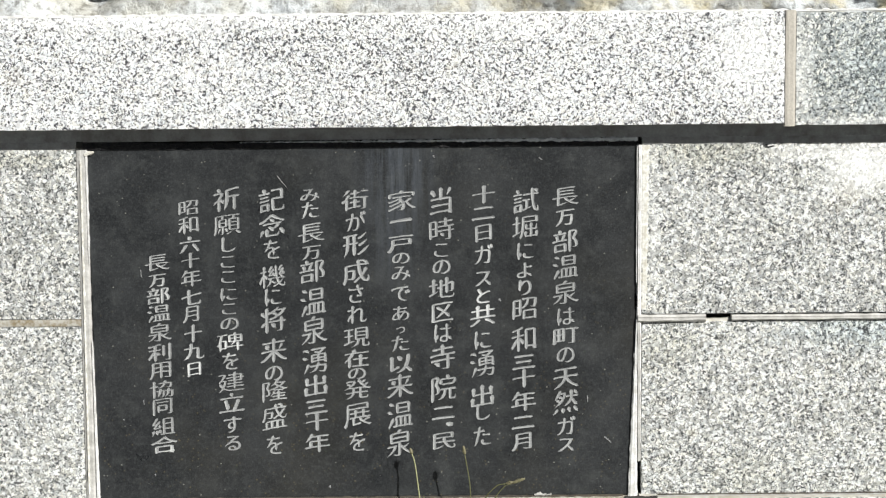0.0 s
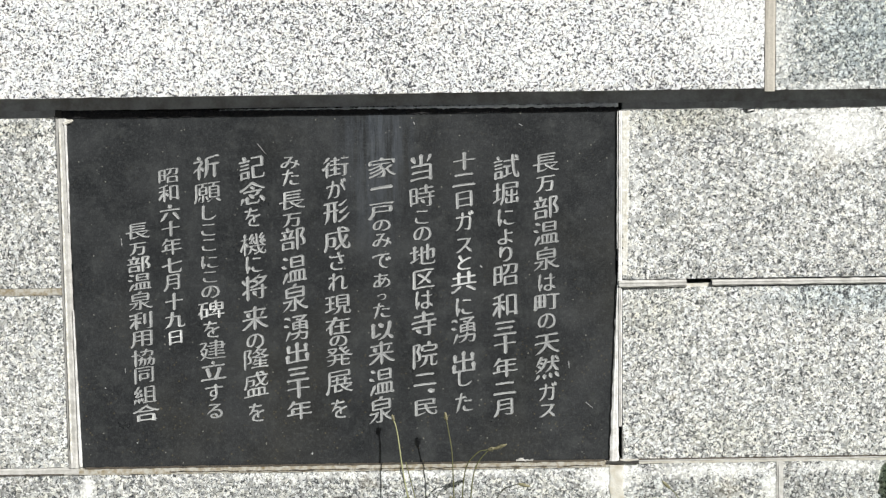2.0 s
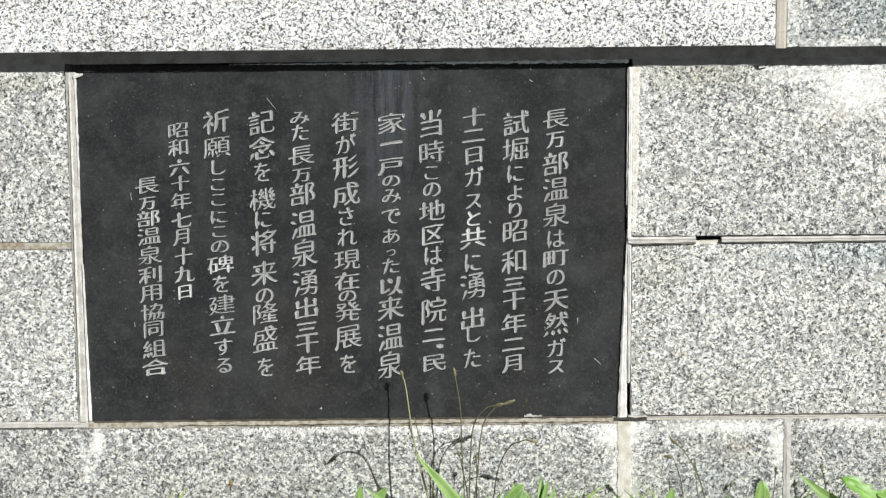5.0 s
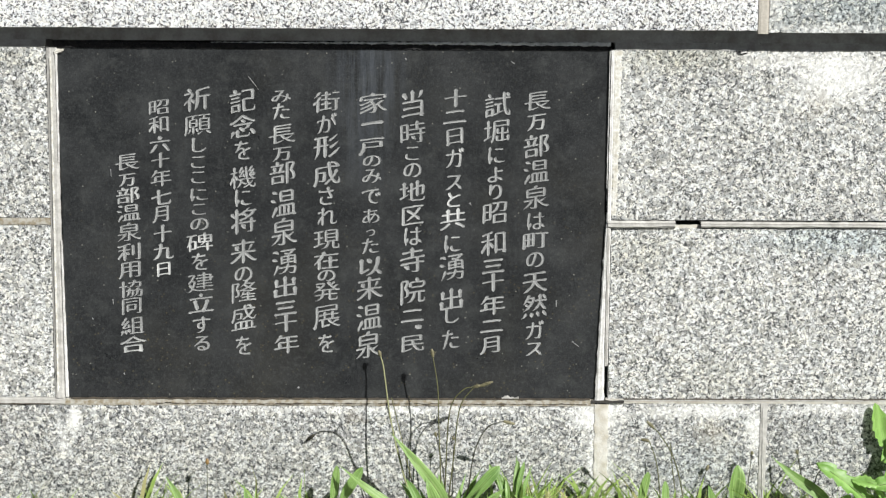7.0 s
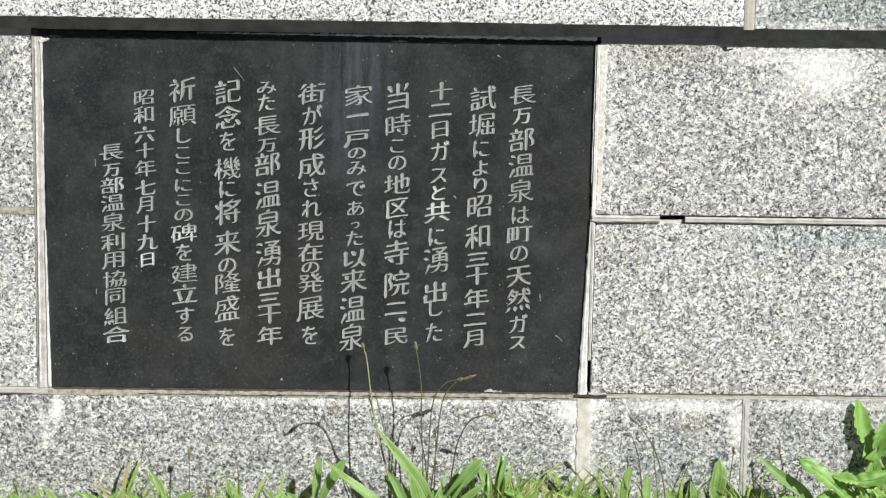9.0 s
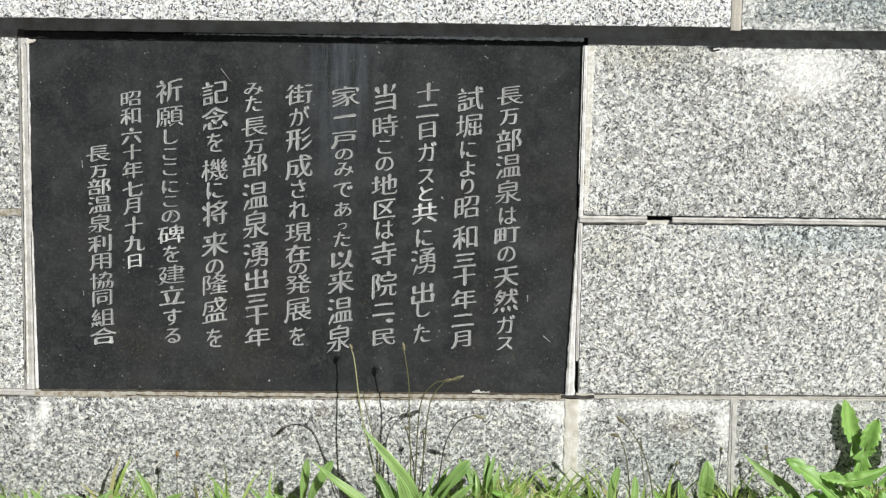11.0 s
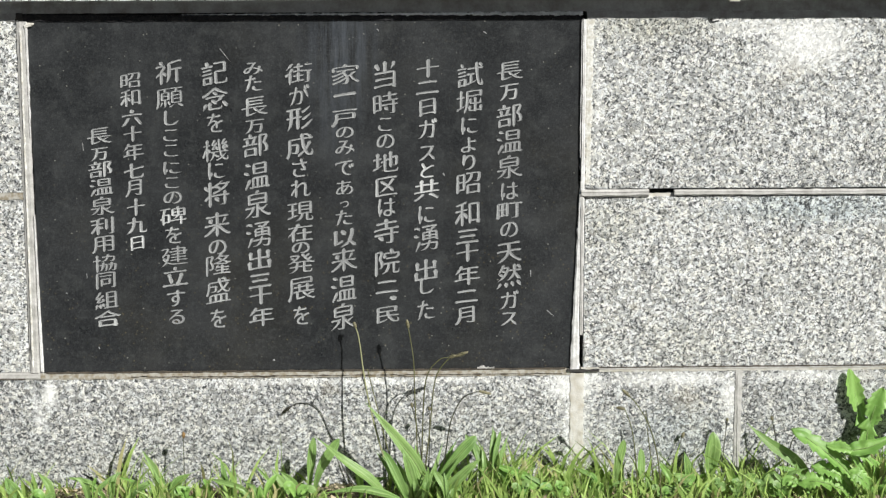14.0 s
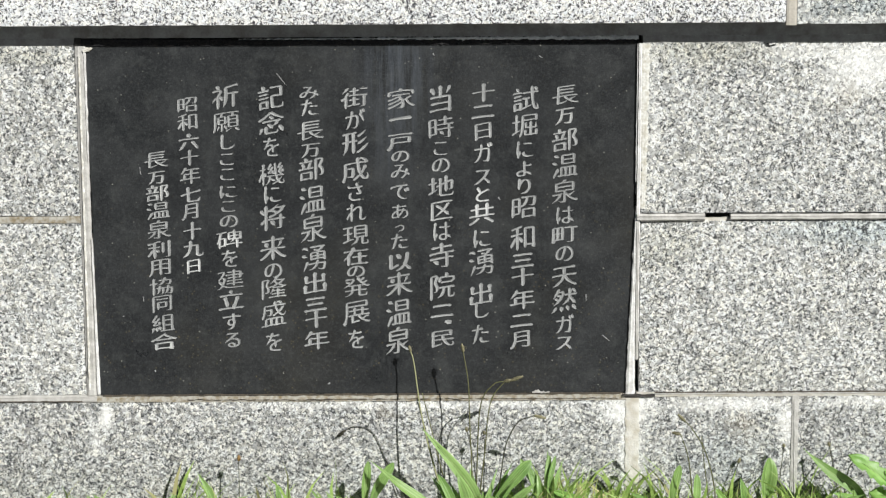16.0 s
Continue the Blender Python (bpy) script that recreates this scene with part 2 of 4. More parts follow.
def leaf_material(name, deep, pale, scale=30.0, veined=9.0, straw=0.0):
    n = Nodes(name, rough=0.44, spec=0.45)
    p = n.coords(3.0)
    a = n.noise(p, scale, 3.0, 0.6)
    b = n.noise(p, scale * 9, 2.0, 0.5)
    r = n.node("ObjectInfo").outputs["Random"]
    i = n.node("NewGeometry").outputs["Random Per Island"]
    color = n.mix(n.span(n.math("ADD", n.math("MULTIPLY", a, 0.6), n.math("MULTIPLY", n.math("ADD", r, i), 0.22)), 0.3, 0.72), deep, pale)
    uv = n.node("UVMap").outputs["UV"]
    veins = n.noise(n.vec("MULTIPLY", uv, (veined, 0.5, 1.0)), 1.0, 2.0, 0.5)
    color = n.mix(n.span(veins, 0.50, 0.66, 0.0, 0.55), color, tuple(min(1.0, 1.5 * c + 0.05) for c in pale))
    color = n.mix(n.span(veins, 0.46, 0.34, 0.0, 0.45), color, tuple(0.7 * c for c in deep))
    color = n.mix(n.span(b, 0.62, 0.75, 0.0, 0.3), color, (0.24, 0.22, 0.08))
    if straw:
        color = n.mix(n.span(n.math("FRACT", n.math("MULTIPLY", i, 37.0)), 1 - straw, 1 - 0.6 * straw, 0.0, 0.85), color, (0.46, 0.40, 0.22))
    mat = n.finish(color, b, 0.25, 0.0008)
    thin = n.node("BsdfTranslucent", Color=n.mix(0.5, color, (0.20, 0.32, 0.03)))
    blend = n.node("MixShader", Fac=0.28)
    n.put(blend.inputs[1], n.bsdf.outputs[0])
    n.put(blend.inputs[2], thin.outputs[0])
    n.put(n.tree.nodes["Material Output"].inputs["Surface"], blend.outputs[0])
    return mat


LEAF = leaf_material("plantain_leaf", (0.108, 0.22, 0.050), (0.26, 0.40, 0.13))
DANDELION = leaf_material("dandelion_leaf", (0.13, 0.285, 0.052), (0.275, 0.47, 0.12), 40.0, 2.0)
GRASS = leaf_material("grass_blade", (0.13, 0.25, 0.042), (0.46, 0.61, 0.19), 60.0, straw=0.16)
RIB = leaf_material("leaf_rib", (0.22, 0.31, 0.11), (0.30, 0.38, 0.16))
STALK = leaf_material("stalk", (0.10, 0.10, 0.045), (0.20, 0.20, 0.10))
# lit copy of the stalk colour: the sun's glint is put into it
STALK_PALE = leaf_material("sunlit_stalk", (0.34, 0.35, 0.18), (0.52, 0.52, 0.32))
# dark stalks, and the strand that draws a shadow on the wall
STALK_AND_SHADOW = leaf_material("stalk_and_shadow", (0.030, 0.026, 0.022), (0.05, 0.045, 0.035))
HEAD = leaf_material("seed_head", (0.15, 0.135, 0.08), (0.32, 0.29, 0.18), 200.0)


BROWN_HEAD = leaf_material("brown_seed_head", (0.13, 0.07, 0.03), (0.40, 0.24, 0.09), 200.0)


def soil_material():
    n = Nodes("soil", rough=0.95, spec=0.1)
    p = n.node("TexCoord").outputs["Object"]
    a = n.noise(p, 26.0, 4.0, 0.6)
    b = n.noise(p, 150.0, 4.0, 0.7)
    color = n.ramp(b, (0.32, (0.08, 0.066, 0.05)), (0.52, (0.21, 0.175, 0.13)), (0.72, (0.43, 0.37, 0.29)))
    color = n.mix(n.span(a, 0.45, 0.65, 0.0, 0.6), color, (0.10, 0.12, 0.04))
    return n.finish(color, n.math("ADD", a, b), 0.9, 0.006)


SOIL = soil_material()
LITTER = mortar("dry_litter", (0.50, 0.43, 0.30), (0.26, 0.19, 0.11), 90.0)


def paving():
    n = Nodes("asphalt", rough=0.9, spec=0.2)
    p = n.node("TexCoord").outputs["Object"]
    a = n.noise(p, 1.3, 4.0, 0.6)
    b = n.noise(p, 130.0, 3.0, 0.7)
    color = n.mix(n.span(b, 0.35, 0.65), (0.035, 0.035, 0.036), (0.085, 0.084, 0.08))
    color = n.mix(n.span(a, 0.4, 0.7, 0.0, 0.4), color, (0.11, 0.105, 0.095))
    return n.finish(color, b, 0.6, 0.004)


ASPHALT = paving()


# ---------------------------------------------------------------- helpers
def mesh_of(bm, name, material, smooth=False):
    me = bpy.data.meshes.new(name)
    bm.normal_update()
    bm.to_mesh(me)
    bm.free()
    me.materials.append(material)
    if smooth:
        for f in me.polygons:
            f.use_smooth = True
    return me


def part(name, bm, material, parent=None, label="", at=(0, 0, 0), smooth=False):
    """One mesh object, under a thing or a part if a parent is given."""
    ob = new(name, mesh_of(bm, name, material, smooth))
    ob.location = at
    ob.parent = parent
    return tagged(ob, label)


def block(sx, sy, sz, bevel=0.0, segments=2):
    bm = bmesh.new()
    bmesh.ops.create_cube(bm, size=1.0)
    bmesh.ops.scale(bm, vec=(sx, sy, sz), verts=bm.verts)
    if bevel:
        bmesh.ops.bevel(bm, geom=bm.edges[:], offset=bevel, segments=segments, profile=0.6, affect="EDGES")
    return bm


def worn_stone(sx, sy, sz, seed, wear=0.0016):
    """A sawn stone whose front arrises are rounded and a little chipped."""
    bm = bmesh.new()
    nx, nz = max(4, int(sx / 0.018)), max(4, int(sz / 0.018))
    grid = []
    for j in range(nz + 1):
        row = []
        for i in range(nx + 1):
            x, z = sx * (i / nx - 0.5), sz * (j / nz - 0.5)
            edge_x, edge_z = i in (0, nx), j in (0, nz)
            y = 0.0
            if edge_x or edge_z:
                k = noise.noise(Vector((x * 45 + seed, z * 45, seed * 1.7)))
                chip = wear * (0.7 + 1.6 * max(0.0, k))
                y = chip
                if edge_x:
                    x -= math.copysign(chip * 0.7, x)
                if edge_z:
                    z -= math.copysign(chip * 0.7, z)
            row.append(bm.verts.new((x, y, z)))
        grid.append(row)
    for j in range(nz):
        for i in range(nx):
            bm.faces.new((grid[j][i], grid[j][i + 1], grid[j + 1][i + 1], grid[j + 1][i]))
    rim = [grid[0][i] for i in range(nx)] + [grid[j][nx] for j in range(nz)] + [grid[nz][i] for i in range(nx, 0, -1)] + [grid[j][0] for j in range(nz, 0, -1)]
    back = [bm.verts.new((v.co.x, sy, v.co.z)) for v in rim]
    for k in range(len(rim)):
        m = (k + 1) % len(rim)
        bm.faces.new((rim[m], rim[k], back[k], back[m]))
    bm.faces.new(list(reversed(back)))
    bmesh.ops.recalc_face_normals(bm, faces=bm.faces)
    return bm


def bead(a, b, width, rise, seed, rough=0.0012, taper=(1.0, 1.0), step=0.006, shift=(0.0, 0.0), ragged=0.0):
    """A hand-run strip of mortar or sealant from a to b (x, z on the wall), with uneven edges and a slightly domed face."""
    a, b = Vector((a[0], 0, a[1])), Vector((b[0], 0, b[1]))
    along = b - a
    n = max(3, int(along.length / step))
    side = Vector((-along.z, 0, along.x)).normalized()
    bm = bmesh.new()
    rows = []
    for i in range(n + 1):
        u = i / n
        c = a + along * u + side * (shift[0] + (shift[1] - shift[0]) * u)
        w = width * (taper[0] + (taper[1] - taper[0]) * u) / 2
        e1 = rough * (noise.noise(Vector((u * along.length * 70, seed, 0))) + 0.5 * noise.noise(Vector((u * along.length * 240, seed, 3))))
        e2 = rough * (noise.noise(Vector((u * along.length * 70, seed, 9))) + 0.5 * noise.noise(Vector((u * along.length * 240, seed, 13))))
        if ragged:
            e1 += ragged * max(-0.3, noise.noise(Vector((u * along.length * 620, seed, 51))) + 0.6 * noise.noise(Vector((u * along.length * 210, seed, 61))))
            e2 += ragged * max(-0.3, noise.noise(Vector((u * along.length * 620, seed, 71))) + 0.6 * noise.noise(Vector((u * along.length * 210, seed, 81))))
        up = rise * (1 + 0.4 * noise.noise(Vector((u * along.length * 40, seed, 21))))
        q1, q2 = (0.5 + 0.35 * noise.noise(Vector((u * along.length * 25, seed, k))) for k in (31, 41))
        ribs = [(-w - e1, 0.012), (-w - e1, -0.35 * up), (-q1 * w, -up), (0.1 * w, -(0.75 + 0.2 * q2) * up), (q2 * w, -up), (w + e2, -0.35 * up), (w + e2, 0.012)]
        rows.append([bm.verts.new(c + side * s + Vector((0, y, 0))) for s, y in ribs])
    for p, q in zip(rows, rows[1:]):
        for k in range(len(p) - 1):
            bm.faces.new((p[k], p[k + 1], q[k + 1], q[k]))
        bm.faces.new((p[-1], p[0], q[0], q[-1]))
    bm.faces.new(rows[0])
    bm.faces.new(list(reversed(rows[-1])))
    bmesh.ops.recalc_face_normals(bm, faces=bm.faces)
    return bm


# ---------------------------------------------------------------- ground
def sheet(name, x0, x1, y0, y1, nx, ny, height, material, label):
    bm = bmesh.new()
    g = [[bm.verts.new((x0 + (x1 - x0) * i / nx, y0 + (y1 - y0) * j / ny, height(x0 + (x1 - x0) * i / nx, y0 + (y1 - y0) * j / ny))) for i in range(nx + 1)] for j in range(ny + 1)]
    for j in range(ny):
        for i in range(nx):
            bm.faces.new((g[j][i], g[j][i + 1], g[j + 1][i + 1], g[j + 1][i]))
    return tagged(part(name, bm, material, smooth=True), label, name, kind="structure")


sheet("ground", -400, 400, -400, 400, 8, 8, lambda x, y: -0.55, ASPHALT, "flat grey asphalt forecourt below the planted strip")


def soil_height(x, y):
    return 0.002 + 0.010 * noise.noise(Vector((x * 9, y * 9, 0))) + 0.005 * noise.noise(Vector((x * 40, y * 40, 4)))


sheet("soil", -1.6, 1.9, -0.125, 0.02, 220, 14, soil_height, SOIL, "narrow strip of brown soil and litter at the wall foot")

kerb = part("kerb", block(3.5, 0.13, 0.56, 0.006, 2), CONCRETE, at=(0.15, -0.186, -0.2695))
tagged(kerb, "pale sunlit concrete kerb edging the grass strip", "kerb", kind="structure")

# ---------------------------------------------------------------- wall
wall = part("wall_front", block(3.4, 0.40, 1.52, 0.004), CORE, at=(0.15, 0.228, 0.21))
tagged(wall, "low memorial wall faced with grey speckled granite blocks", "wall", kind="structure")
WALL_AT = Vector((0.15, 0.228, 0.21))
stone_seed = [0]


def stone(x0, x1, z0, z1, material, front=0.0, depth=0.03, name="stone", label=""):
    stone_seed[0] += 1
    bm = worn_stone(x1 - x0, depth, z1 - z0, stone_seed[0])
    return part(name, bm, material, wall, label, Vector(((x0 + x1) / 2, front, (z0 + z1) / 2)) - WALL_AT)


def joint(a, b, width, material, rise=0.0, y=0.0, label="", name="joint", **more):
    stone_seed[0] += 1
    return part(name, bead(a, b, width, rise, stone_seed[0], **more), material, wall, label, Vector((0, y, 0)) - WALL_AT, smooth=False)


# upper course, lower course, base course
stone(-1.50, -0.466, 0.507, 0.8188, STONE)
stone(-1.50, -0.466, 0.205, 0.496, STONE)
stone(0.4545, 1.06, 0.507, 0.8188, STONE)
stone(1.068, 1.80, 0.507, 0.8188, STONE)
stone(0.4545, 1.06, 0.205, 0.495, STONE)
stone(1.068, 1.80, 0.205, 0.495, STONE_GREY)
stone(-1.50, 0.437, -0.10, 0.193, BASE)
stone(0.453, 0.7135, -0.10, 0.1982, BASE)
stone(0.7215, 1.80, -0.10, 0.1982, BASE)
# shade under the coping put into smooth dark strips, all along the wall
joint((-1.50, 0.8090), (1.80, 0.8090), 0.0205, COPING_SHADE, 0.0, -0.0002, "smooth dark strip painted for the shade under the coping", rough=0.0006)
joint((-1.50, 0.7930), (-0.468, 0.7930), 0.0125, COPING_SHADE, 0.0006, 0.0002, "smooth dark strip painted for the shade under the coping", rough=0.0012)
joint((0.4560, 0.7930), (1.80, 0.7930), 0.0120, COPING_SHADE, 0.0006, 0.0002, "smooth dark strip painted for the shade under the coping", rough=0.0016)
# coping course
stone(-1.50, 0.6815, 0.8196, 1.0006, COPING, -0.034, 0.36, "coping_stone", "bright bleached granite coping block")
stone(0.6985, 1.80, 0.8166, 0.9985, STONE_GREY, -0.033, 0.36, "coping_stone", "grey speckled granite coping block")

# joints
joint((-0.458, 0.205), (-0.458, 0.786), 0.0165, SEALANT, 0.0022, 0.0012, "grey sealant strip with trowel ridges", rough=0.0008, step=0.003, ragged=0.0008)
joint((-0.4615, 0.215), (-0.4600, 0.77), 0.0026, SMEAR, 0.0024, -0.0004, "pale ridge in the sealant", rough=0.0016, step=0.003, ragged=0.0010)
joint((-1.5, 0.5015), (-0.464, 0.5015), 0.0112, RUSTY, 0.0005, 0.002, "stained mortar joint")
joint((-1.5, 0.199), (-0.445, 0.199), 0.0125, SEALANT, 0.002, 0.0025, "weathered joint with a fine crack")
joint((-0.45, 0.1982), (0.434, 0.1982), 0.0114, RUSTY, 0.0006, 0.0008, "rust-stained mortar under the plaque", rough=0.0018)
joint((0.4515, 0.2012), (1.8, 0.2012), 0.0075, LIME, 0.0005, 0.0010, "pale mortar joint", rough=0.0016)
joint((0.482, 0.2030), (1.80, 0.2026), 0.0028, SEALANT, 0.0012, 0.0004, "grey sealant lip", rough=0.0012)
joint((0.482, 0.2050), (1.8, 0.2050), 0.0024, CRACK, 0.0, -0.0004, "fine dark crack", rough=0.0012)
joint((-1.5, 0.1945), (-0.475, 0.1945), 0.0014, CRACK, 0.0, -0.0002, "fine dark crack", rough=0.0014)
joint((-0.44, 0.2040), (0.425, 0.2040), 0.0026, CRACK, 0.0, -0.0001, "rust-brown line under the plaque", rough=0.0016)
joint((-0.30, 0.1966), (-0.06, 0.1952), 0.0012, CRACK, 0.0, -0.0003, "fine dark crack", rough=0.0026)
joint((-0.10, 0.1962), (0.42, 0.1958), 0.0012, CRACK, 0.0, -0.0001, "fine dark crack", rough=0.0026)
joint((0.428, 0.2012), (0.482, 0.2004), 0.0042, CORE, 0.0, -0.0022, "black open joint at the plaque's corner", rough=0.0014, step=0.004)
joint((0.4500, 0.265), (0.4515, 0.786), 0.0075, WHITE, 0.0018, 0.001, "white mortar strip", rough=0.001)
joint((0.4590, 0.515), (0.4605, 0.786), 0.012, SMEAR, 0.0006, 0.0004, "smeared white mortar", taper=(0.7, 1.2), rough=0.004, step=0.002, ragged=0.004)
joint((0.4478, 0.52), (0.4492, 0.789), 0.0016, GAP_BLACK, 0.0, -0.0012, "dark crack beside the plaque", rough=0.0006)
joint((0.4466, 0.56), (0.4478, 0.785), 0.0014, WHITE, 0.0004, -0.0008, "thin white mortar line", rough=0.0008)
joint((0.4405, 0.203), (0.4475, 0.50), 0.014, WHITE, 0.0025, 0.0005, "white mortar wedge beside the plaque", taper=(1.1, 0.25), rough=0.0016)
joint((0.4505, 0.262), (0.4505, 0.497), 0.0055, SEALANT, 0.003, 0.0, "grey sealant strip")
joint((0.449, 0.5005), (0.5605, 0.5005), 0.0120, SEALANT, 0.0045, 0.0, "lifted grey sealant strip", rough=0.0009)
joint((0.603, 0.5005), (1.8, 0.4995), 0.0095, SEALANT, 0.0035, 0.0, "lifted grey sealant strip", rough=0.0012)
joint((0.56, 0.4965), (0.606, 0.4965), 0.005, LIME, 0.0, 0.004, "bare lime mortar in the gap")
joint((0.445, -0.02), (0.445, 0.196), 0.0230, LIME, 0.0004, 0.0, "wide white mortar joint", rough=0.0030, step=0.003, ragged=0.0010)
joint((0.7170, -0.02), (0.7178, 0.199), 0.0115, SEALANT, 0.0006, 0.0002, "ridged pale mortar joint", rough=0.0016)
joint((0.7185, 0.02), (0.7155, 0.19), 0.0014, SEALANT, 0.0010, -0.0004, "ridge in the mortar joint", rough=0.003)
joint((-0.4465, 0.207), (-0.4495, 0.47), 0.0042, WHITE, 0.002, -0.0002, "white mortar edge", taper=(1.3, 0.4), rough=0.0014)
joint((-0.4505, 0.60), (-0.4508, 0.785), 0.0030, WHITE, 0.002, -0.0002, "white mortar edge", taper=(0.6, 1.2), rough=0.0014)
part("crumb", bead((0.660, 0.7832), (0.670, 0.7856), 0.0042, 0.003, 79, rough=0.003, step=0.002), WHITE, wall, "crumb of white mortar", Vector((0, -0.001, 0)) - WALL_AT)
joint((0.690, 0.8155), (0.690, 1.001), 0.0165, BUFF, 0.0012, -0.0325, "buff sealant between the coping blocks", rough=0.0004)
joint((-0.20, 0.7960), (0.4485, 0.7958), 0.0066, PALE_SEAL, 0.0012, -0.0004, "pale broken line of sealant over the plaque", rough=0.0022, taper=(0.05, 1.0), step=0.002, ragged=0.0016)
# black strips draw the gap and its ragged shadow line over the plaque
joint((-0.463, 0.7950), (-0.12, 0.7948), 0.0062, GAP_BLACK, 0.0003, 0.0008, "black strip for the shadowed gap over the plaque", rough=0.0010, taper=(0.8, 0.05), step=0.002, ragged=0.0010)
joint((-0.463, 0.7898), (0.446, 0.7900), 0.0074, GAP_BLACK, 0.0003, 0.0012, "ragged black strip for the shadow line over the plaque", rough=0.0016, step=0.0018, ragged=0.0024)
joint((-0.466, 0.7935), (-0.456, 0.7935), 0.012, CORE, 0.0, -0.001, "dark hole at the plaque's corner", rough=0.002, step=0.003)
joint((-1.5, 1.0018), (1.8, 1.0006), 0.004, WHITE, 0.003, -0.020, "uneven white line along the top of the coping", rough=0.003)
part("crumb", bead((0.2775, 0.2065), (0.306, 0.2072), 0.0026, 0.002, 77, rough=0.005, step=0.0016), SEALANT, wall, "loose crumb of white mortar", -WALL_AT)
part("crumb", bead((-0.453, 0.7775), (-0.438, 0.7825), 0.0065, 0.003, 78, rough=0.004, taper=(1.0, 0.4), step=0.002), LIME, wall, "lump of white mortar", -WALL_AT)

# ---------------------------------------------------------------- rock on the coping
def boulder():
    bm = bmesh.new()
    nx, nz = 260, 30
    x0, x1, z0, z1 = -1.35, 1.65, 0.995, 1.34
    front = []
    for j in range(nz + 1):
        row = []
        for i in range(nx + 1):
            x, z = x0 + (x1 - x0) * i / nx, z0 + (z1 - z0) * (j / nz) ** 1.6
            v = Vector((x * 5, 0, z * 7))
            y = 0.035 + 0.045 * noise.noise(v) + 0.02 * noise.noise(v * 3.1) + 0.008 * noise.noise(v * 9) + 0.10 * (j / nz) ** 2
            hollow = math.exp(-((x + 0.445) / 0.032) ** 2 - ((z - 1.033) / 0.016) ** 2)
            row.append(bm.verts.new((x, y + 0.06 * hollow, z)))
        front.append(row)
    for j in range(nz):
        for i in range(nx):
            bm.faces.new((front[j][i], front[j][i + 1], front[j + 1][i + 1], front[j + 1][i]))
    rim = front[0][:-1] + [r[-1] for r in front[:-1]] + front[-1][:0:-1] + [r[0] for r in front[:0:-1]]
    back = [bm.verts.new((v.co.x, 0.30, v.co.z)) for v in rim]
    for k in range(len(rim)):
        m = (k + 1) % len(rim)
        bm.faces.new((rim[m], rim[k], back[k], back[m]))
    bm.faces.new(list(reversed(back)))
    bmesh.ops.recalc_face_normals(bm, faces=bm.faces)
    return bm


tagged(part("rock", boulder(), ROCK, smooth=True), "rough weathered grey-brown rock resting on the coping", "rock")

# ---------------------------------------------------------------- plaque
def plaque_slab():
    """A black slab a little narrower at its foot, with eased edges."""
    bm = block(1.0, 0.028, 1.0)
    for v in bm.verts:
        top = v.co.z > 0
        v.co.x = (0.4475 if top else 0.4425) if v.co.x > 0 else (-0.450 if top else -0.4455)
        v.co.z = 0.2925 if top else -0.2895
    bmesh.ops.bevel(bm, geom=bm.edges[:], offset=0.0015, segments=2, profile=0.6, affect="EDGES")
    return bm


PLAQUE_AT = Vector((0, 0.017, 0.4945))
plaque = part("plaque", plaque_slab(), PLAQUE, at=PLAQUE_AT)
tagged(plaque, "polished black granite plaque with silver-grey Japanese lettering, set in granite", "plaque")
KANA = "はのがによりガスとしたこみであったさをれにすると"
FLAT = "一二三、"
glyphs = {}


def ink(ch, n):
    """A raster of one character of the built-in font, n cells to the em, row 0 at the foot."""
    cu = bpy.data.curves.new("character", "FONT")
    cu.body, cu.size, cu.resolution_u, cu.align_x = ch, 1.0, 4, "CENTER"
    ob = bpy.data.objects.new("character", cu)
    scene.collection.objects.link(ob)
    bpy.context.view_layer.update()
    me = bpy.data.meshes.new_from_object(ob.evaluated_get(bpy.context.evaluated_depsgraph_get()))
    bpy.data.objects.remove(ob)
    me.calc_loop_triangles()
    pad = int(0.3 * n)
    grid = np.zeros((n + 2 * pad, n + 2 * pad), bool)
    at = [((v.co.x + 0.5) * n + pad, (v.co.y + 0.2) * n + pad) for v in me.vertices]
    for tri in me.loop_triangles:
        (ax, ay), (bx, by), (cx, cy) = (at[k] for k in tri.vertices)
        area = (bx - ax) * (cy - ay) - (by - ay) * (cx - ax)
        if abs(area) < 1e-9:
            continue
        x0, x1 = int(min(ax, bx, cx)), int(max(ax, bx, cx)) + 2
        y0, y1 = int(min(ay, by, cy)), int(max(ay, by, cy)) + 2
        yy, xx = np.mgrid[y0:y1, x0:x1] + 0.5
        u = ((xx - ax) * (cy - ay) - (yy - ay) * (cx - ax)) / area
        v = ((bx - ax) * (yy - ay) - (by - ay) * (xx - ax)) / area
        grid[y0:y1, x0:x1] |= (u >= -0.02) & (v >= -0.02) & (u + v <= 1.02)
    bpy.data.meshes.remove(me)
    return grid, pad


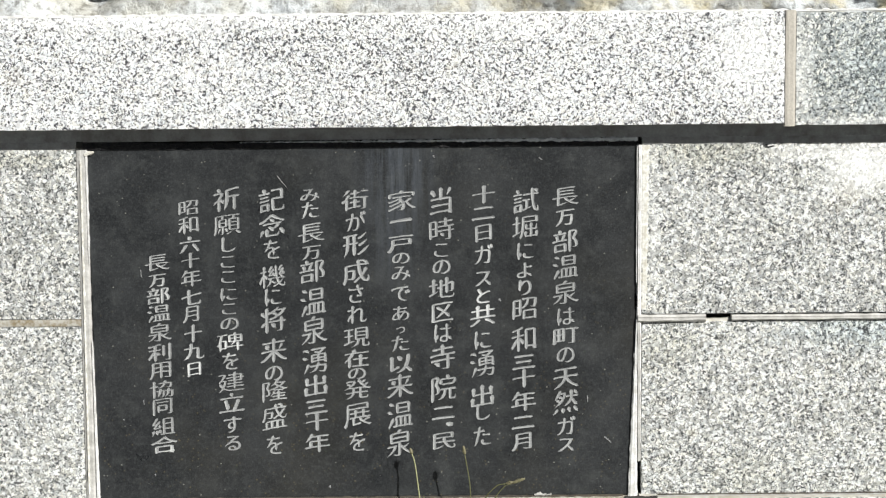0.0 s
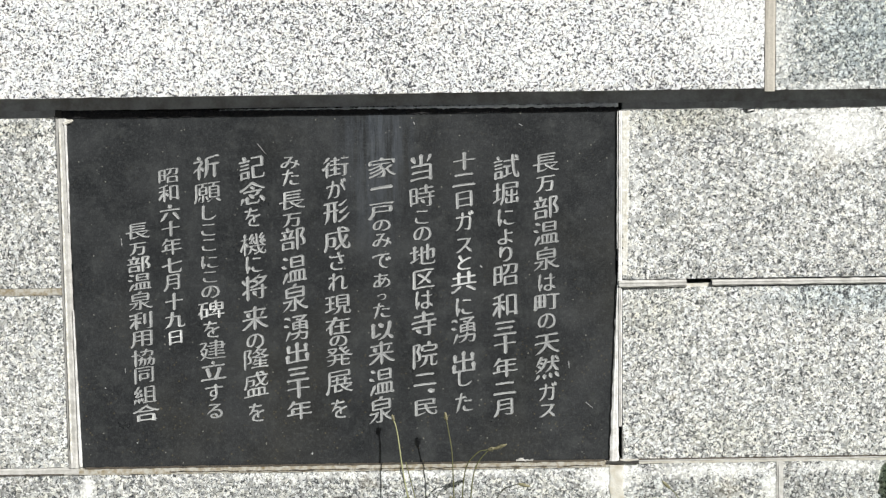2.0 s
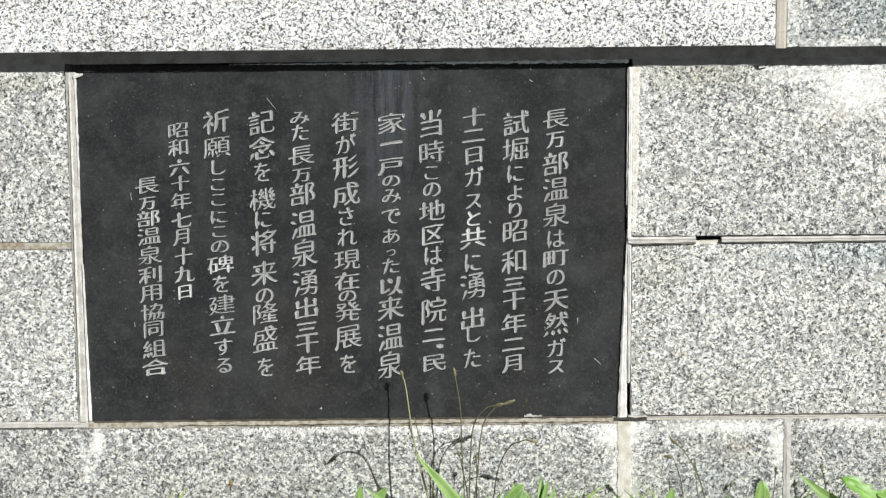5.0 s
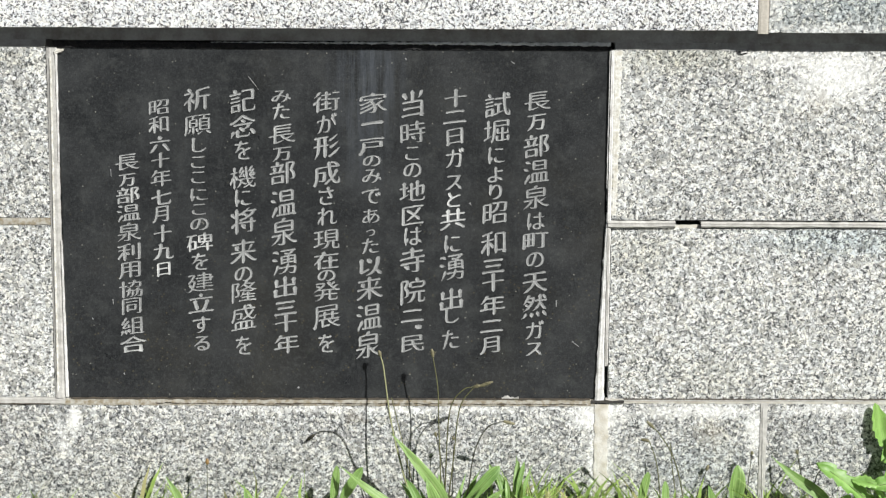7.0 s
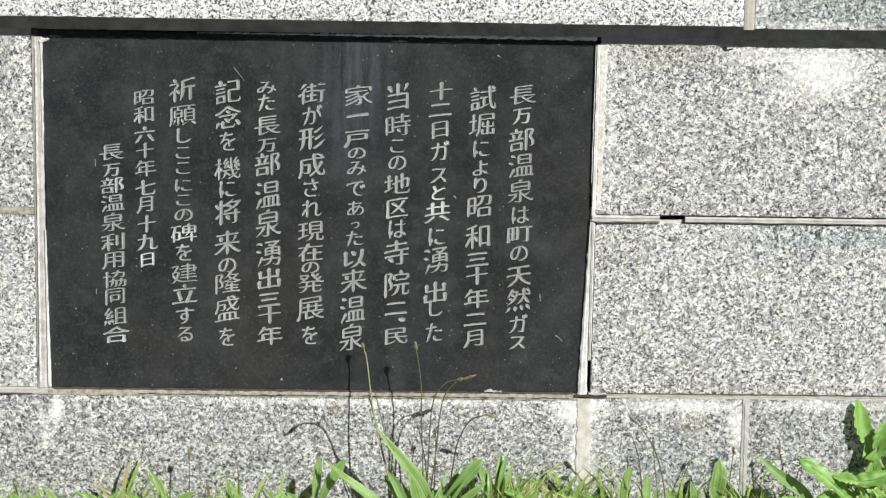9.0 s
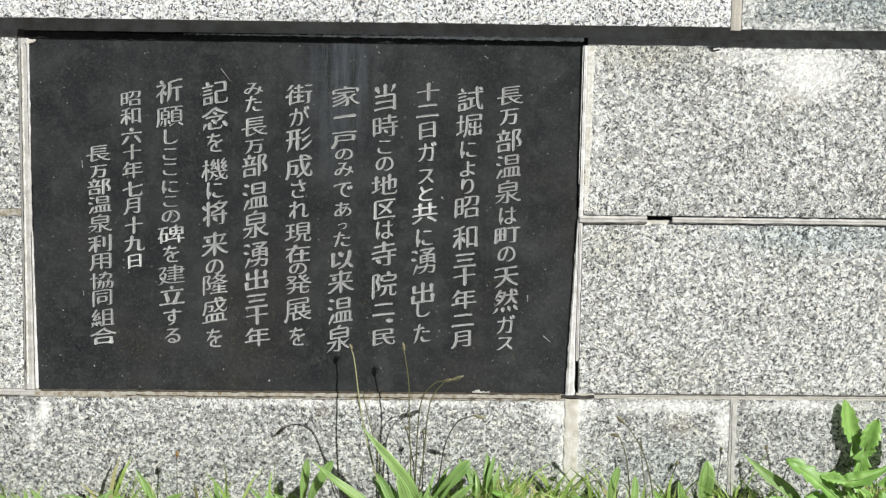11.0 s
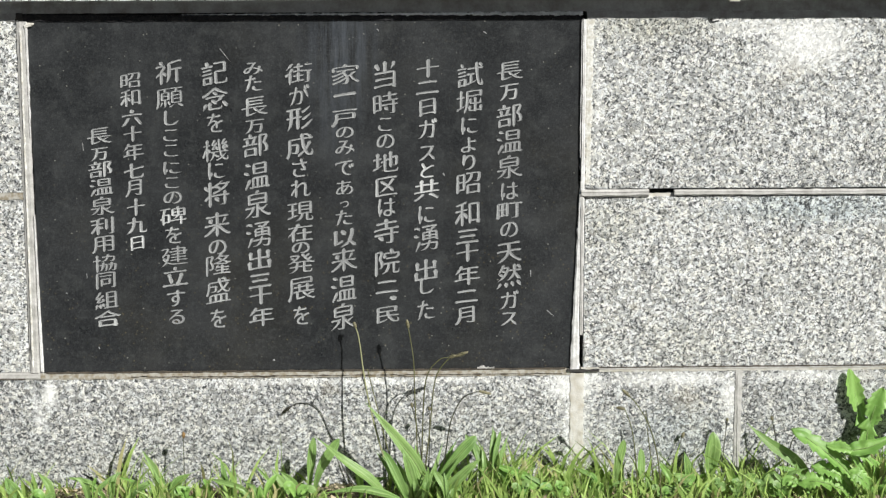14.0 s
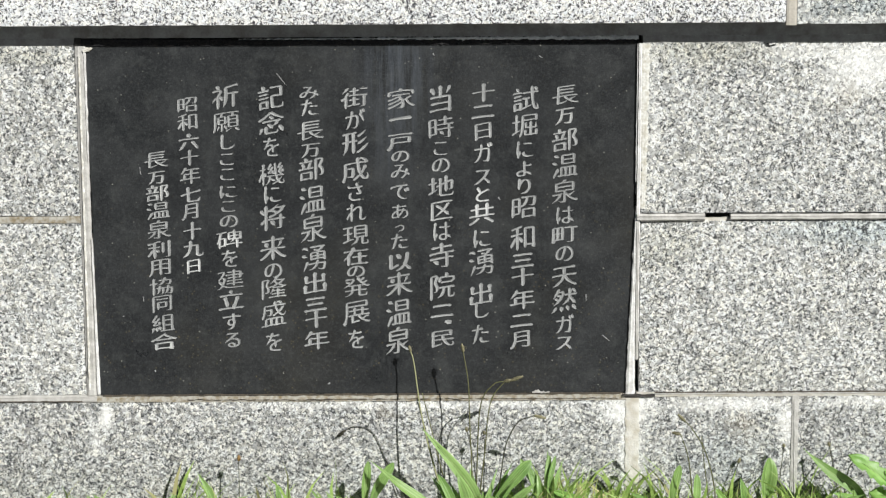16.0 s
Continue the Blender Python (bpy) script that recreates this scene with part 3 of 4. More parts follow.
def thinned(img):
    """The centre lines of a raster, one cell wide."""
    img = img.astype(np.uint8)
    ring = ((1, 0), (1, 1), (0, 1), (-1, 1), (-1, 0), (-1, -1), (0, -1), (1, -1))
    while True:
        gone = 0
        for odd in (0, 1):
            p = [np.roll(img, (-dy, -dx), (0, 1)) for dy, dx in ring]
            total = sum(q.astype(int) for q in p)
            turns = sum(((p[k] == 0) & (p[(k + 1) % 8] == 1)).astype(int) for k in range(8))
            if odd:
                free = (p[0] & p[2] & p[6] == 0) & (p[0] & p[4] & p[6] == 0)
            else:
                free = (p[0] & p[2] & p[4] == 0) & (p[2] & p[4] & p[6] == 0)
            drop = (img == 1) & (total >= 2) & (total <= 6) & (turns == 1) & free
            gone += int(drop.sum())
            img[drop] = 0
        if not gone:
            return img


def blots(grid):
    """The separate patches of ink in a raster."""
    left = {(int(x), int(y)) for y, x in np.argwhere(grid)}
    out = []
    while left:
        todo, blot = [left.pop()], []
        while todo:
            x, y = todo.pop()
            blot.append((x, y))
            for q in ((x + 1, y), (x - 1, y), (x, y + 1), (x, y - 1)):
                if q in left:
                    left.remove(q)
                    todo.append(q)
        out.append(blot)
    return out


def dot(blot, shorter):
    """The long axis of a small patch of ink, as a short line."""
    q = np.array(sorted(blot), float)
    mid = q.mean(0)
    _, axes = np.linalg.eigh(np.cov((q - mid).T))
    way = axes[:, 1]
    reach = max(2.5, np.abs((q - mid) @ way).max() - shorter)
    return [Vector(mid + way * reach * k / 4) for k in range(-4, 5)]


def strokes(ch, n=150):
    """The pen strokes of a character: lists of (x, y) in ems, with two flags that tell free ends from joined ones."""
    grid, pad = ink(ch, n)
    cells = {(int(x), int(y)) for y, x in np.argwhere(thinned(grid))}
    dots = []
    for blot in blots(grid):
        own = cells.intersection(blot)
        if len(own) < 0.19 * n and len(blot) > 12:
            cells -= own
            dots.append([dot(blot, 0.036 * n), None, None])
    # stair corners go, so that a slanting line has no false knots
    for x, y in sorted(cells):
        for i, j in ((1, 1), (1, -1), (-1, 1), (-1, -1)):
            if (x + i, y) in cells and (x, y + j) in cells and not {(x - i, y), (x, y - j), (x - i, y - j)} & cells:
                cells.discard((x, y))
                break
    near = lambda p: [(p[0] + i, p[1] + j) for i in (-1, 0, 1) for j in (-1, 0, 1) if (i or j) and (p[0] + i, p[1] + j) in cells]
    knots = {p for p in cells if len(near(p)) >= 3}
    owner, centres = {}, []
    for p in sorted(knots):
        if p in owner:
            continue
        group, todo = [], [p]
        owner[p] = len(centres)
        while todo:
            q = todo.pop()
            group.append(q)
            for r in near(q):
                if r in knots and r not in owner:
                    owner[r] = len(centres)
                    todo.append(r)
        centres.append(Vector((sum(q[0] for q in group) / len(group), sum(q[1] for q in group) / len(group))))
    segs, seen = [], set()
    rest = cells - knots
    inner = {p: [q for q in near(p) if q in rest] for p in rest}
    for p in sorted(rest, key=lambda q: (len(inner[q]) > 1, -q[1], q[0])):
        if p in seen:
            continue
        run, q = [p], p
        seen.add(p)
        while True:
            onward = [r for r in inner[q] if r not in seen]
            if not onward:
                break
            q = min(onward, key=lambda r: abs(r[0] - q[0]) + abs(r[1] - q[1]))
            seen.add(q)
            run.append(q)
        closed = len(run) > 12 and run[-1] in near(run[0])
        first = [owner[r] for r in near(run[0]) if r in knots]
        last = [owner[r] for r in near(run[-1]) if r in knots]
        ka = first[0] if first else None
        kb = next((k for k in last if k != ka), last[-1] if last and len(run) > 3 else None)
        line = [Vector(r) for r in run] + ([Vector(run[0])] if closed and not first else [])
        segs.append([line, ka, kb])
    # very short links between two knots fold into one knot
    name = list(range(len(centres)))
    kept = []
    for line, ka, kb in segs:
        if ka is not None and kb is not None and ka != kb and len(line) < 0.036 * n:
            old, into = name[kb], name[ka]
            mid = (centres[into] + centres[old]) / 2
            centres[into] = mid
            name = [into if k == old else k for k in name]
        elif (ka is None) != (kb is None) and len(line) < 0.05 * n:
            continue
        else:
            kept.append([line, ka, kb])
    segs = []
    for line, ka, kb in kept:
        ka, kb = (None if k is None else name[k] for k in (ka, kb))
        segs.append([([centres[ka]] if ka is not None else []) + line + ([centres[kb]] if kb is not None else []), ka, kb])
    # strokes run straight on through a knot
    while True:
        best = None
        for i, (la, a0, a1) in enumerate(segs):
            for j, (lb, b0, b1) in enumerate(segs):
                if j <= i:
                    continue
                for ea, ka in ((0, a0), (1, a1)):
                    for eb, kb in ((0, b0), (1, b1)):
                        if ka is None or ka != kb or len(la) < 3 or len(lb) < 3:
                            continue
                        reach = int(0.09 * n)
                        da = (la[min(reach, len(la) - 1)] - la[0]) if ea == 0 else (la[max(-reach - 1, -len(la))] - la[-1])
                        db = (lb[min(reach, len(lb) - 1)] - lb[0]) if eb == 0 else (lb[max(-reach - 1, -len(lb))] - lb[-1])
                        c = da.normalized().dot(db.normalized()) if da.length and db.length else 1
                        if c < -0.80 and (best is None or c < best[0]):
                            best = (c, i, j, ea, eb)
        if best is None:
            break
        _, i, j, ea, eb = best
        la, a0, a1 = segs[i]
        lb, b0, b1 = segs[j]
        if ea == 0:
            la, a0, a1 = la[::-1], a1, a0
        if eb == 1:
            lb, b0, b1 = lb[::-1], b1, b0
        segs = [q for k, q in enumerate(segs) if k not in (i, j)] + [[la + lb[1:], a0, b1]]
    out = []
    for line, ka, kb in segs + dots:
        if len(line) < 4:
            continue
        # free ends reach out by half a pen's width
        step = max(1, min(int(0.05 * n), len(line) - 1))
        if ka is None:
            line = [line[0] + (line[0] - line[step]).normalized() * 0.028 * n] + line
        if kb is None:
            line = line + [line[-1] + (line[-1] - line[-1 - step]).normalized() * 0.028 * n]
        d = line[-1] - line[0]
        if d.x - 1.2 * d.y < 0:
            line, ka, kb = line[::-1], kb, ka
        soft = []
        for k in range(len(line)):
            m = min(3, k, len(line) - 1 - k)
            soft.append(sum((line[q] for q in range(k - m, k + m + 1)), Vector((0, 0))) / (2 * m + 1))
        pts = [Vector(((p.x + 0.5 - pad) / n - 0.5, (p.y + 0.5 - pad) / n - 0.2)) for p in soft]
        even, left = [pts[0]], 0.0
        for p, q in zip(pts, pts[1:]):
            left += (q - p).length
            if left > 0.028:
                even.append(q)
                left = 0.0
        if left > 0.004 or len(even) < 2:
            even.append(pts[-1])
        out.append((even, ka is None, kb is None))
    return out


def glyph(ch):
    """One brush-written character, one em high and centred: each stroke of the built-in font's form is swelled and tapered as a brush would."""
    if ch in glyphs:
        return glyphs[ch]
    runs = strokes(ch)
    length = sum((q - p).length for line, _, _ in runs for p, q in zip(line, line[1:]))
    broad = min(0.112, max(0.062, 0.138 - 0.0124 * length)) * (0.85 if ch in KANA else 1.0) * (1.9 if ch == "一" else 1.45 if ch in FLAT else 1.0)
    rise = 0.09 if ch in KANA else 0.19
    mid = 0.36
    if ch in "一二三":
        ys = [p.y for line, _, _ in runs for p in line]
        mid = (min(ys) + max(ys)) / 2
    verts, faces = [], []
    for r, (line, free0, free1) in enumerate(runs):
        run = [0.0]
        for p, q in zip(line, line[1:]):
            run.append(run[-1] + (q - p).length)
        n = len(line)
        way = [(line[min(k + 1, n - 1)] - line[max(k - 1, 0)]).normalized() for k in range(n)]
        rows = []
        for k, (p, t) in enumerate(zip(line, way)):
            d0, d1 = run[k], run[-1] - run[k]
            w = broad * (0.68 + 0.58 * abs(t.y) ** 1.3) * (1 + 0.28 * noise.noise(Vector((p.x * 6 + ord(ch), p.y * 6, r * 3.1))))
            if free0:
                w *= min(1.0, 0.62 + d0 / 0.035 * 0.38) * (1 + 0.30 * math.exp(-((d0 - 0.04) / 0.05) ** 2))
            if free1:
                e = way[-1]
                if abs(e.y) < 0.4 and e.x > 0:
                    w *= (1 + 0.38 * math.exp(-((d1 - 0.03) / 0.05) ** 2)) * min(1.0, 0.5 + d1 / 0.03 * 0.5)
                elif e.x < -0.25 or e.y > 0.3:
                    w *= min(1.0, 0.22 + d1 / 0.20 * 0.78)
                elif e.x > 0.35 and run[-1] < 0.2:
                    w *= (0.75 + 0.6 * (1 - d1 / run[-1])) * min(1.0, 0.55 + d1 / 0.04 * 0.45)
                elif e.x > 0.35:
                    w *= (1 + 0.45 * math.exp(-((d1 - 0.09) / 0.06) ** 2)) * min(1.0, 0.12 + d1 / 0.10 * 0.88)
                else:
                    w *= min(1.0, 0.4 + d1 / 0.07 * 0.6)
            side = Vector((-t.y, t.x))
            # the nib is held slantwise
            slant = 0.35 * w * (side.x - side.y) * 0.5
            rows.append((p + t * slant, side, w / 2, t))
        first, last = rows[0], rows[-1]
        rows = [(first[0] - first[3] * first[2] * 0.55, first[1], first[2] * 0.35, first[3])] + rows + [(last[0] + last[3] * last[2] * 0.55, last[1], last[2] * 0.3, last[3])]
        base = len(verts)
        lift = 0.00006 * (r % 7)
        for p, side, half, _ in rows:
            for s, high in ((-1, 0.0009), (0, 0.0003), (1, 0.0009)):
                q = p + side * (s * half)
                verts.append((q.x, -high - lift, q.y - mid + rise * q.x - 0.10 * q.x * q.x + 0.016 * noise.noise(Vector((q.x * 5, q.y * 5, ord(ch) % 97)))))
        for k in range(len(rows) - 1):
            for m in (0, 1):
                v = base + 3 * k + m
                faces.append((v, v + 3, v + 4, v + 1))
        # thin rims down to the slab
        rim = [base + 3 * k for k in range(len(rows))] + [base + 3 * k + 2 for k in range(len(rows) - 1, -1, -1)]
        foot = len(verts)
        verts += [(verts[k][0], 0.0004, verts[k][2]) for k in rim]
        for k in range(len(rim)):
            m = (k + 1) % len(rim)
            faces.append((rim[k], rim[m], foot + m, foot + k))
    me = bpy.data.meshes.new("character")
    me.from_pydata(verts, [], faces)
    me.materials.append(LETTER)
    glyphs[ch] = me
    return me


def column(text, x_top, x_foot, heights, width=0.0458):
    """A column of characters at the given heights over the ground (mm), running from x_top down to x_foot."""
    zs = [int(h) / 1000 for h in heights.split()]
    holder = new("text_column")
    holder.parent = plaque
    holder.location = Vector(((x_top + x_foot) / 2, 0.003, (zs[0] + zs[-1]) / 2)) - PLAQUE_AT
    for k, ch in enumerate(text):
        gaps = [abs(zs[k] - zs[m]) for m in (k - 1, k + 1) if 0 <= m < len(zs)]
        room = sum(gaps) / len(gaps)
        w = width * (0.76 if ch in KANA else 1.0)
        h = 0.62 * w if ch in FLAT else min(max(room * 1.0, 0.70 * w), 1.08 * w)
        if ch in "っ":
            w, h = 0.6 * w, 0.6 * w
        w *= {"一": 0.86, "二": 0.92, "三": 0.92, "十": 0.90, "日": 0.86, "月": 0.90, "万": 0.76, "区": 0.90, "同": 0.9, "家": 1.1, "合": 1.1, "成": 1.06, "展": 1.06}.get(ch, 1.0)
        h *= {"万": 0.82, "戸": 0.9, "家": 1.12, "日": 0.9}.get(ch, 1.0)
        u = (zs[0] - zs[k]) / (zs[0] - zs[-1])
        ob = new("character", glyph(ch))
        ob.parent = holder
        ob.location = Vector((x_top + (x_foot - x_top) * u, 0.003, zs[k])) - PLAQUE_AT - holder.location
        if ch == "、":
            ob.location += Vector((0.024, 0, 0.006))
        ob.scale = (w, 1, h)
        ob.rotation_euler.y = radians(2.5) * noise.noise(Vector((k * 1.3, x_top * 50, 2)))


column("長万部温泉は町の天然ガス", 0.3301, 0.3306, "703 669 629 587 544 505 473 441 403 362 321 290")
column("試堀により昭和三十年二月", 0.2658, 0.2599, "696 653 614 582 553 518 468 430 402 364 329 297")
column("十二日ガスと共に湧出した", 0.1972, 0.1915, "707 677 645 608 569 540 508 467 427 373 347 305")
column("当時この地区は寺院二、民", 0.1268, 0.1285, "697 650 617 589 553 514 479 438 387 346 330 299")
column("家一戸のみであった以来温泉", 0.0625, 0.0549, "698 666 629 604 579 545 512 487 462 428 391 343 295")
column("街が形成され現在の発展を", -0.0127, -0.0147, "700 664 627 582 545 511 473 438 413 386 344 298")
column("みた長万部温泉湧出三十年", -0.0873, -0.0811, "709 684 647 615 583 533 485 435 393 358 332 297")
column("記念を機に将来の隆盛を", -0.1495, -0.1519, "701 659 620 575 542 503 452 415 385 341 294")
column("祈願しここにこの碑を建立する", -0.2237, -0.2215, "703 662 629 601 576 547 523 498 467 435 400 365 329 298", 0.047)
column("昭和六十年七月十九日", -0.2861, -0.2826, "690 662 629 603 574 542 515 482 452 423", 0.037)
column("長万部温泉利用協同組合", -0.3401, -0.3357, "600 571 545 516 484 451 422 389 361 327 296", 0.042)


def scratch(x, z, dx, dz, w=0.0012):
    part("scratch", bead((x, z), (x + dx, z + dz), w, 0.0005, x * 91, rough=0.0005, taper=(1, 0.3), step=0.002), LETTER, plaque, "pale scratch", Vector((0, 0.0028, 0)) - PLAQUE_AT)


scratch(-0.140, 0.741, 0.017, -0.022, 0.0016)
scratch(0.394, 0.303, 0.012, -0.010, 0.0018)
scratch(-0.367, 0.588, 0.001, -0.012)
scratch(-0.368, 0.372, 0.001, -0.008)
scratch(0.221, 0.535, 0.003, -0.004, 0.003)
scratch(0.366, 0.372, 0.0005, -0.011, 0.0016)
scratch(-0.0628, 0.2238, 0.0022, -0.0022, 0.0045)
scratch(-0.352, 0.247, 0.0015, -0.003, 0.0026)
scratch(0.115, 0.772, 0.002, -0.004, 0.002)
scratch(0.287, 0.767, 0.006, -0.004, 0.0016)
scratch(-0.402, 0.34, 0.0015, -0.002, 0.002)

# ---------------------------------------------------------------- plants
def spine(points, n):
    """Points along a smooth line through the given points."""
    p = [Vector(q) for q in points]
    p = [2 * p[0] - p[1]] + p + [2 * p[-1] - p[-2]]
    out = []
    spans = len(p) - 3
    for i in range(n + 1):
        s = min(i / n * spans, spans - 1e-6)
        k = int(s)
        t = s - k
        a, b, c, d = p[k:k + 4]
        out.append(0.5 * (2 * b + (c - a) * t + (2 * a - 5 * b + 4 * c - d) * t * t + (3 * b - a - 3 * c + d) * t ** 3))
    return out


def lance(u):
    """A lance-shaped leaf's width from foot (0) to tip (1)."""
    return (0.22 + 0.78 * math.sin(math.pi * min(1.0, u * 1.02) ** 0.85) ** 0.9) * (1 - u ** 6)


def toothed(u):
    """A dandelion leaf's width: a narrow foot, back-swept lobes, a large oval end lobe with a few shallow teeth."""
    if u < 0.64:
        return (0.34 + 0.66 * min(1.0, u / 0.3)) * (1 - 0.76 * ((u / 0.64 * 4.0) % 1.0))
    v = (u - 0.64) / 0.36
    return max(0.02, math.sin(math.pi * min(1.0, 0.16 + 0.84 * v)) ** 0.62 * (1 - 0.30 * ((v * 4.6) % 1.0)))


def paddle(u):
    """A blunt spoon-shaped leaf."""
    return 0.22 + 0.78 * (u / 0.62) ** 1.5 if u < 0.62 else max(0.03, 1 - ((u - 0.62) / 0.38) ** 3) ** 0.5


def wavy(u):
    """A dandelion leaf with shallow teeth."""
    tooth = 1 - 0.40 * ((u * 9.3) % 1.0) if u < 0.8 else 0.92
    return (0.14 + 0.86 * min(1.0, u / 0.5)) * tooth * (1.0 if u < 0.72 else max(0.02, 1 - ((u - 0.72) / 0.28) ** 2.2))


def leaf_mesh(points, width, shape=lance, face=(0.3, -1, 0.35), fold=0.42, n=18, wave=0.06, seed=0.0, skew=0.0):
    c = spine(points, n)
    face = Vector(face).normalized()
    bm = bmesh.new()
    layer = bm.loops.layers.uv.new("UVMap")
    rows = []
    for i, q in enumerate(c):
        u = i / n
        t = (c[min(i + 1, n)] - c[max(i - 1, 0)]).normalized()
        side = t.cross(face).normalized()
        out = side.cross(t).normalized()
        half = [width * shape(min(1.0, u + k)) / 2 for k in (0.0, skew if u < 0.68 else 0.0)]
        row = []
        for m, s in enumerate((-1.0, -0.72, -0.46, -0.22, 0.0, 0.22, 0.46, 0.72, 1.0)):
            w = half[s > 0]
            lift = fold * w * abs(s) + (0.05 if m % 2 else -0.05) * w + wave * width * noise.noise(Vector((u * 6, s * 1.5, seed)))
            row.append(bm.verts.new(q + side * (w * s) + out * lift))
        rows.append(row)
    for i, (p, q) in enumerate(zip(rows, rows[1:])):
        for k in range(8):
            f = bm.faces.new((p[k], p[k + 1], q[k + 1], q[k]))
            for loop, (a, b) in zip(f.loops, ((k, i), (k + 1, i), (k + 1, i + 1), (k, i + 1))):
                loop[layer].uv = (a / 8 + seed % 5, b / n)
    return bm


def tube(points, r0, r1, n=16, sides=6):
    c = spine(points, n)
    bm = bmesh.new()
    rings = []
    for i, q in enumerate(c):
        t = (c[min(i + 1, n)] - c[max(i - 1, 0)]).normalized()
        a = t.cross(Vector((0.2, 1, 0.1))).normalized()
        b = t.cross(a)
        r = r0 + (r1 - r0) * i / n
        rings.append([bm.verts.new(q + a * (r * math.cos(2 * math.pi * k / sides)) + b * (r * math.sin(2 * math.pi * k / sides))) for k in range(sides)])
    for p, q in zip(rings, rings[1:]):
        for k in range(sides):
            m = (k + 1) % sides
            bm.faces.new((p[k], p[m], q[m], q[k]))
    bm.faces.new(rings[0])
    bm.faces.new(list(reversed(rings[-1])))
    bmesh.ops.recalc_face_normals(bm, faces=bm.faces)
    return bm


def spike(foot, way, length, r, seed):
    """A knobbly, pointed seed head with a fringe of stamens."""
    way = Vector(way).normalized()
    a = way.cross(Vector((0.3, 1, 0.2))).normalized()
    b = way.cross(a)
    foot = Vector(foot)
    bm = bmesh.new()
    rings, n, sides = [], 9, 8
    for i in range(n + 1):
        u = i / n
        rr = r * (0.35 + 0.65 * math.sin(math.pi * (0.15 + 0.8 * u))) * (1 if i % 2 else 0.8)
        rings.append([bm.verts.new(foot + way * (length * u) + (a * math.cos(6.283 * (k + 0.5 * (i % 2)) / sides) + b * math.sin(6.283 * (k + 0.5 * (i % 2)) / sides)) * rr) for k in range(sides)])
    for p, q in zip(rings, rings[1:]):
        for k in range(sides):
            m = (k + 1) % sides
            bm.faces.new((p[k], p[m], q[m], q[k]))
    bm.faces.new(rings[0])
    bm.faces.new(rings[-1])
    rng = random.Random(seed)
    for k in range(18):
        ang, u = rng.random() * 6.283, 0.2 + 0.5 * rng.random()
        o = a * math.cos(ang) + b * math.sin(ang)
        s = foot + way * (length * u) + o * r * 0.7
        e = s + o * r * (0.7 + rng.random()) + way * r * 0.4 * rng.random()
        w = o.cross(way) * r * 0.14
        bm.faces.new([bm.verts.new(s - w), bm.verts.new(s + w), bm.verts.new(e + w), bm.verts.new(e - w)])
    bmesh.ops.recalc_face_normals(bm, faces=bm.faces)
    return bm


def plant(name, x, y, label, category="plant", group=""):
    """An empty at the plant's foot; its parts are placed by world coordinates."""
    ob = new(name)
    ob.location = (x, y, soil_height(x, y) - 0.004)
    return tagged(ob, label, category, group)


def add_leaf(owner, points, width, material=LEAF, shape=lance, rib=0.0, **more):
    lf = part("leaf", leaf_mesh(points, width, shape, seed=width * 991 + points[0][0] * 37, **more), material, owner, "", -owner.location, smooth=True)
    if rib:
        c = spine(points, 10)
        part("midrib", tube([q + Vector((0, -0.0006, 0)) for q in c[:9]], rib, rib * 0.35, 10, 5), RIB, lf, "pale leaf midrib", smooth=True)
    return lf


def add_stalk(owner, points, head=0.016, material=STALK, r=0.0011, droop=None, head_r=0.0032, head_mat=None):
    c = spine(points, 16)
    st = part("stalk", tube(points, r * 1.1, r * 0.75, 22), material, owner, "", -owner.location, smooth=True)
    if head:
        way = droop or (c[-1] - c[-2])
        part("seed_head", spike(c[-1], way, head, head_r, points[0][0]), head_mat or HEAD, st, "brown seed head", smooth=True)
    return st


# the big ribwort plantain before the plaque
p1 = plant("ribwort_plantain", 0.165, -0.062, "ribwort plantain with long ribbed leaves and thin flower stalks", "plant")
add_stalk(p1, [(0.152, -0.072, 0.0), (0.120, -0.065, 0.073), (0.094, -0.048, 0.174), (0.081, -0.030, 0.262), (0.0755, -0.026, 0.283)], 0.010, STALK_PALE, 0.0013)
add_stalk(p1, [(0.178, -0.060, 0.0), (0.175, -0.058, 0.10), (0.172, -0.052, 0.173), (0.170, -0.05, 0.235), (0.162, -0.050, 0.287)], 0.014, STALK)
add_stalk(p1, [(0.182, -0.066, 0.0), (0.195, -0.074, 0.112), (0.205, -0.077, 0.205), (0.226, -0.078, 0.240), (0.238, -0.078, 0.245)], 0.022, STALK, droop=(1, 0, 0.35))
add_stalk(p1, [(0.182, -0.066, 0.0), (0.184, -0.072, 0.112), (0.190, -0.075, 0.205), (0.210, -0.078, 0.238), (0.228, -0.078, 0.244)], 0.012, STALK, droop=(1, 0, 0.2))
add_stalk(p1, [(0.204, -0.066, 0.0), (0.220, -0.078, 0.070), (0.230, -0.080, 0.135), (0.250, -0.080, 0.175), (0.277, -0.080, 0.187)], 0.020, STALK_AND_SHADOW, droop=(1, 0, -0.25), head_mat=HEAD)
add_stalk(p1, [(0.1503, -0.01, 0.0), (0.1279, -0.01, 0.0662), (0.1077, -0.01, 0.1509), (0.0937, -0.01, 0.209)], 0.0, STALK)
add_stalk(p1, [(0.186, -0.05, 0.0), (0.180, -0.045, 0.09), (0.168, -0.04, 0.15)], 0.008, STALK_AND_SHADOW, 0.0009)
add_stalk(p1, [(0.192, -0.05, 0.0), (0.196, -0.045, 0.09), (0.196, -0.04, 0.145)], 0.006, STALK_AND_SHADOW, 0.0009)
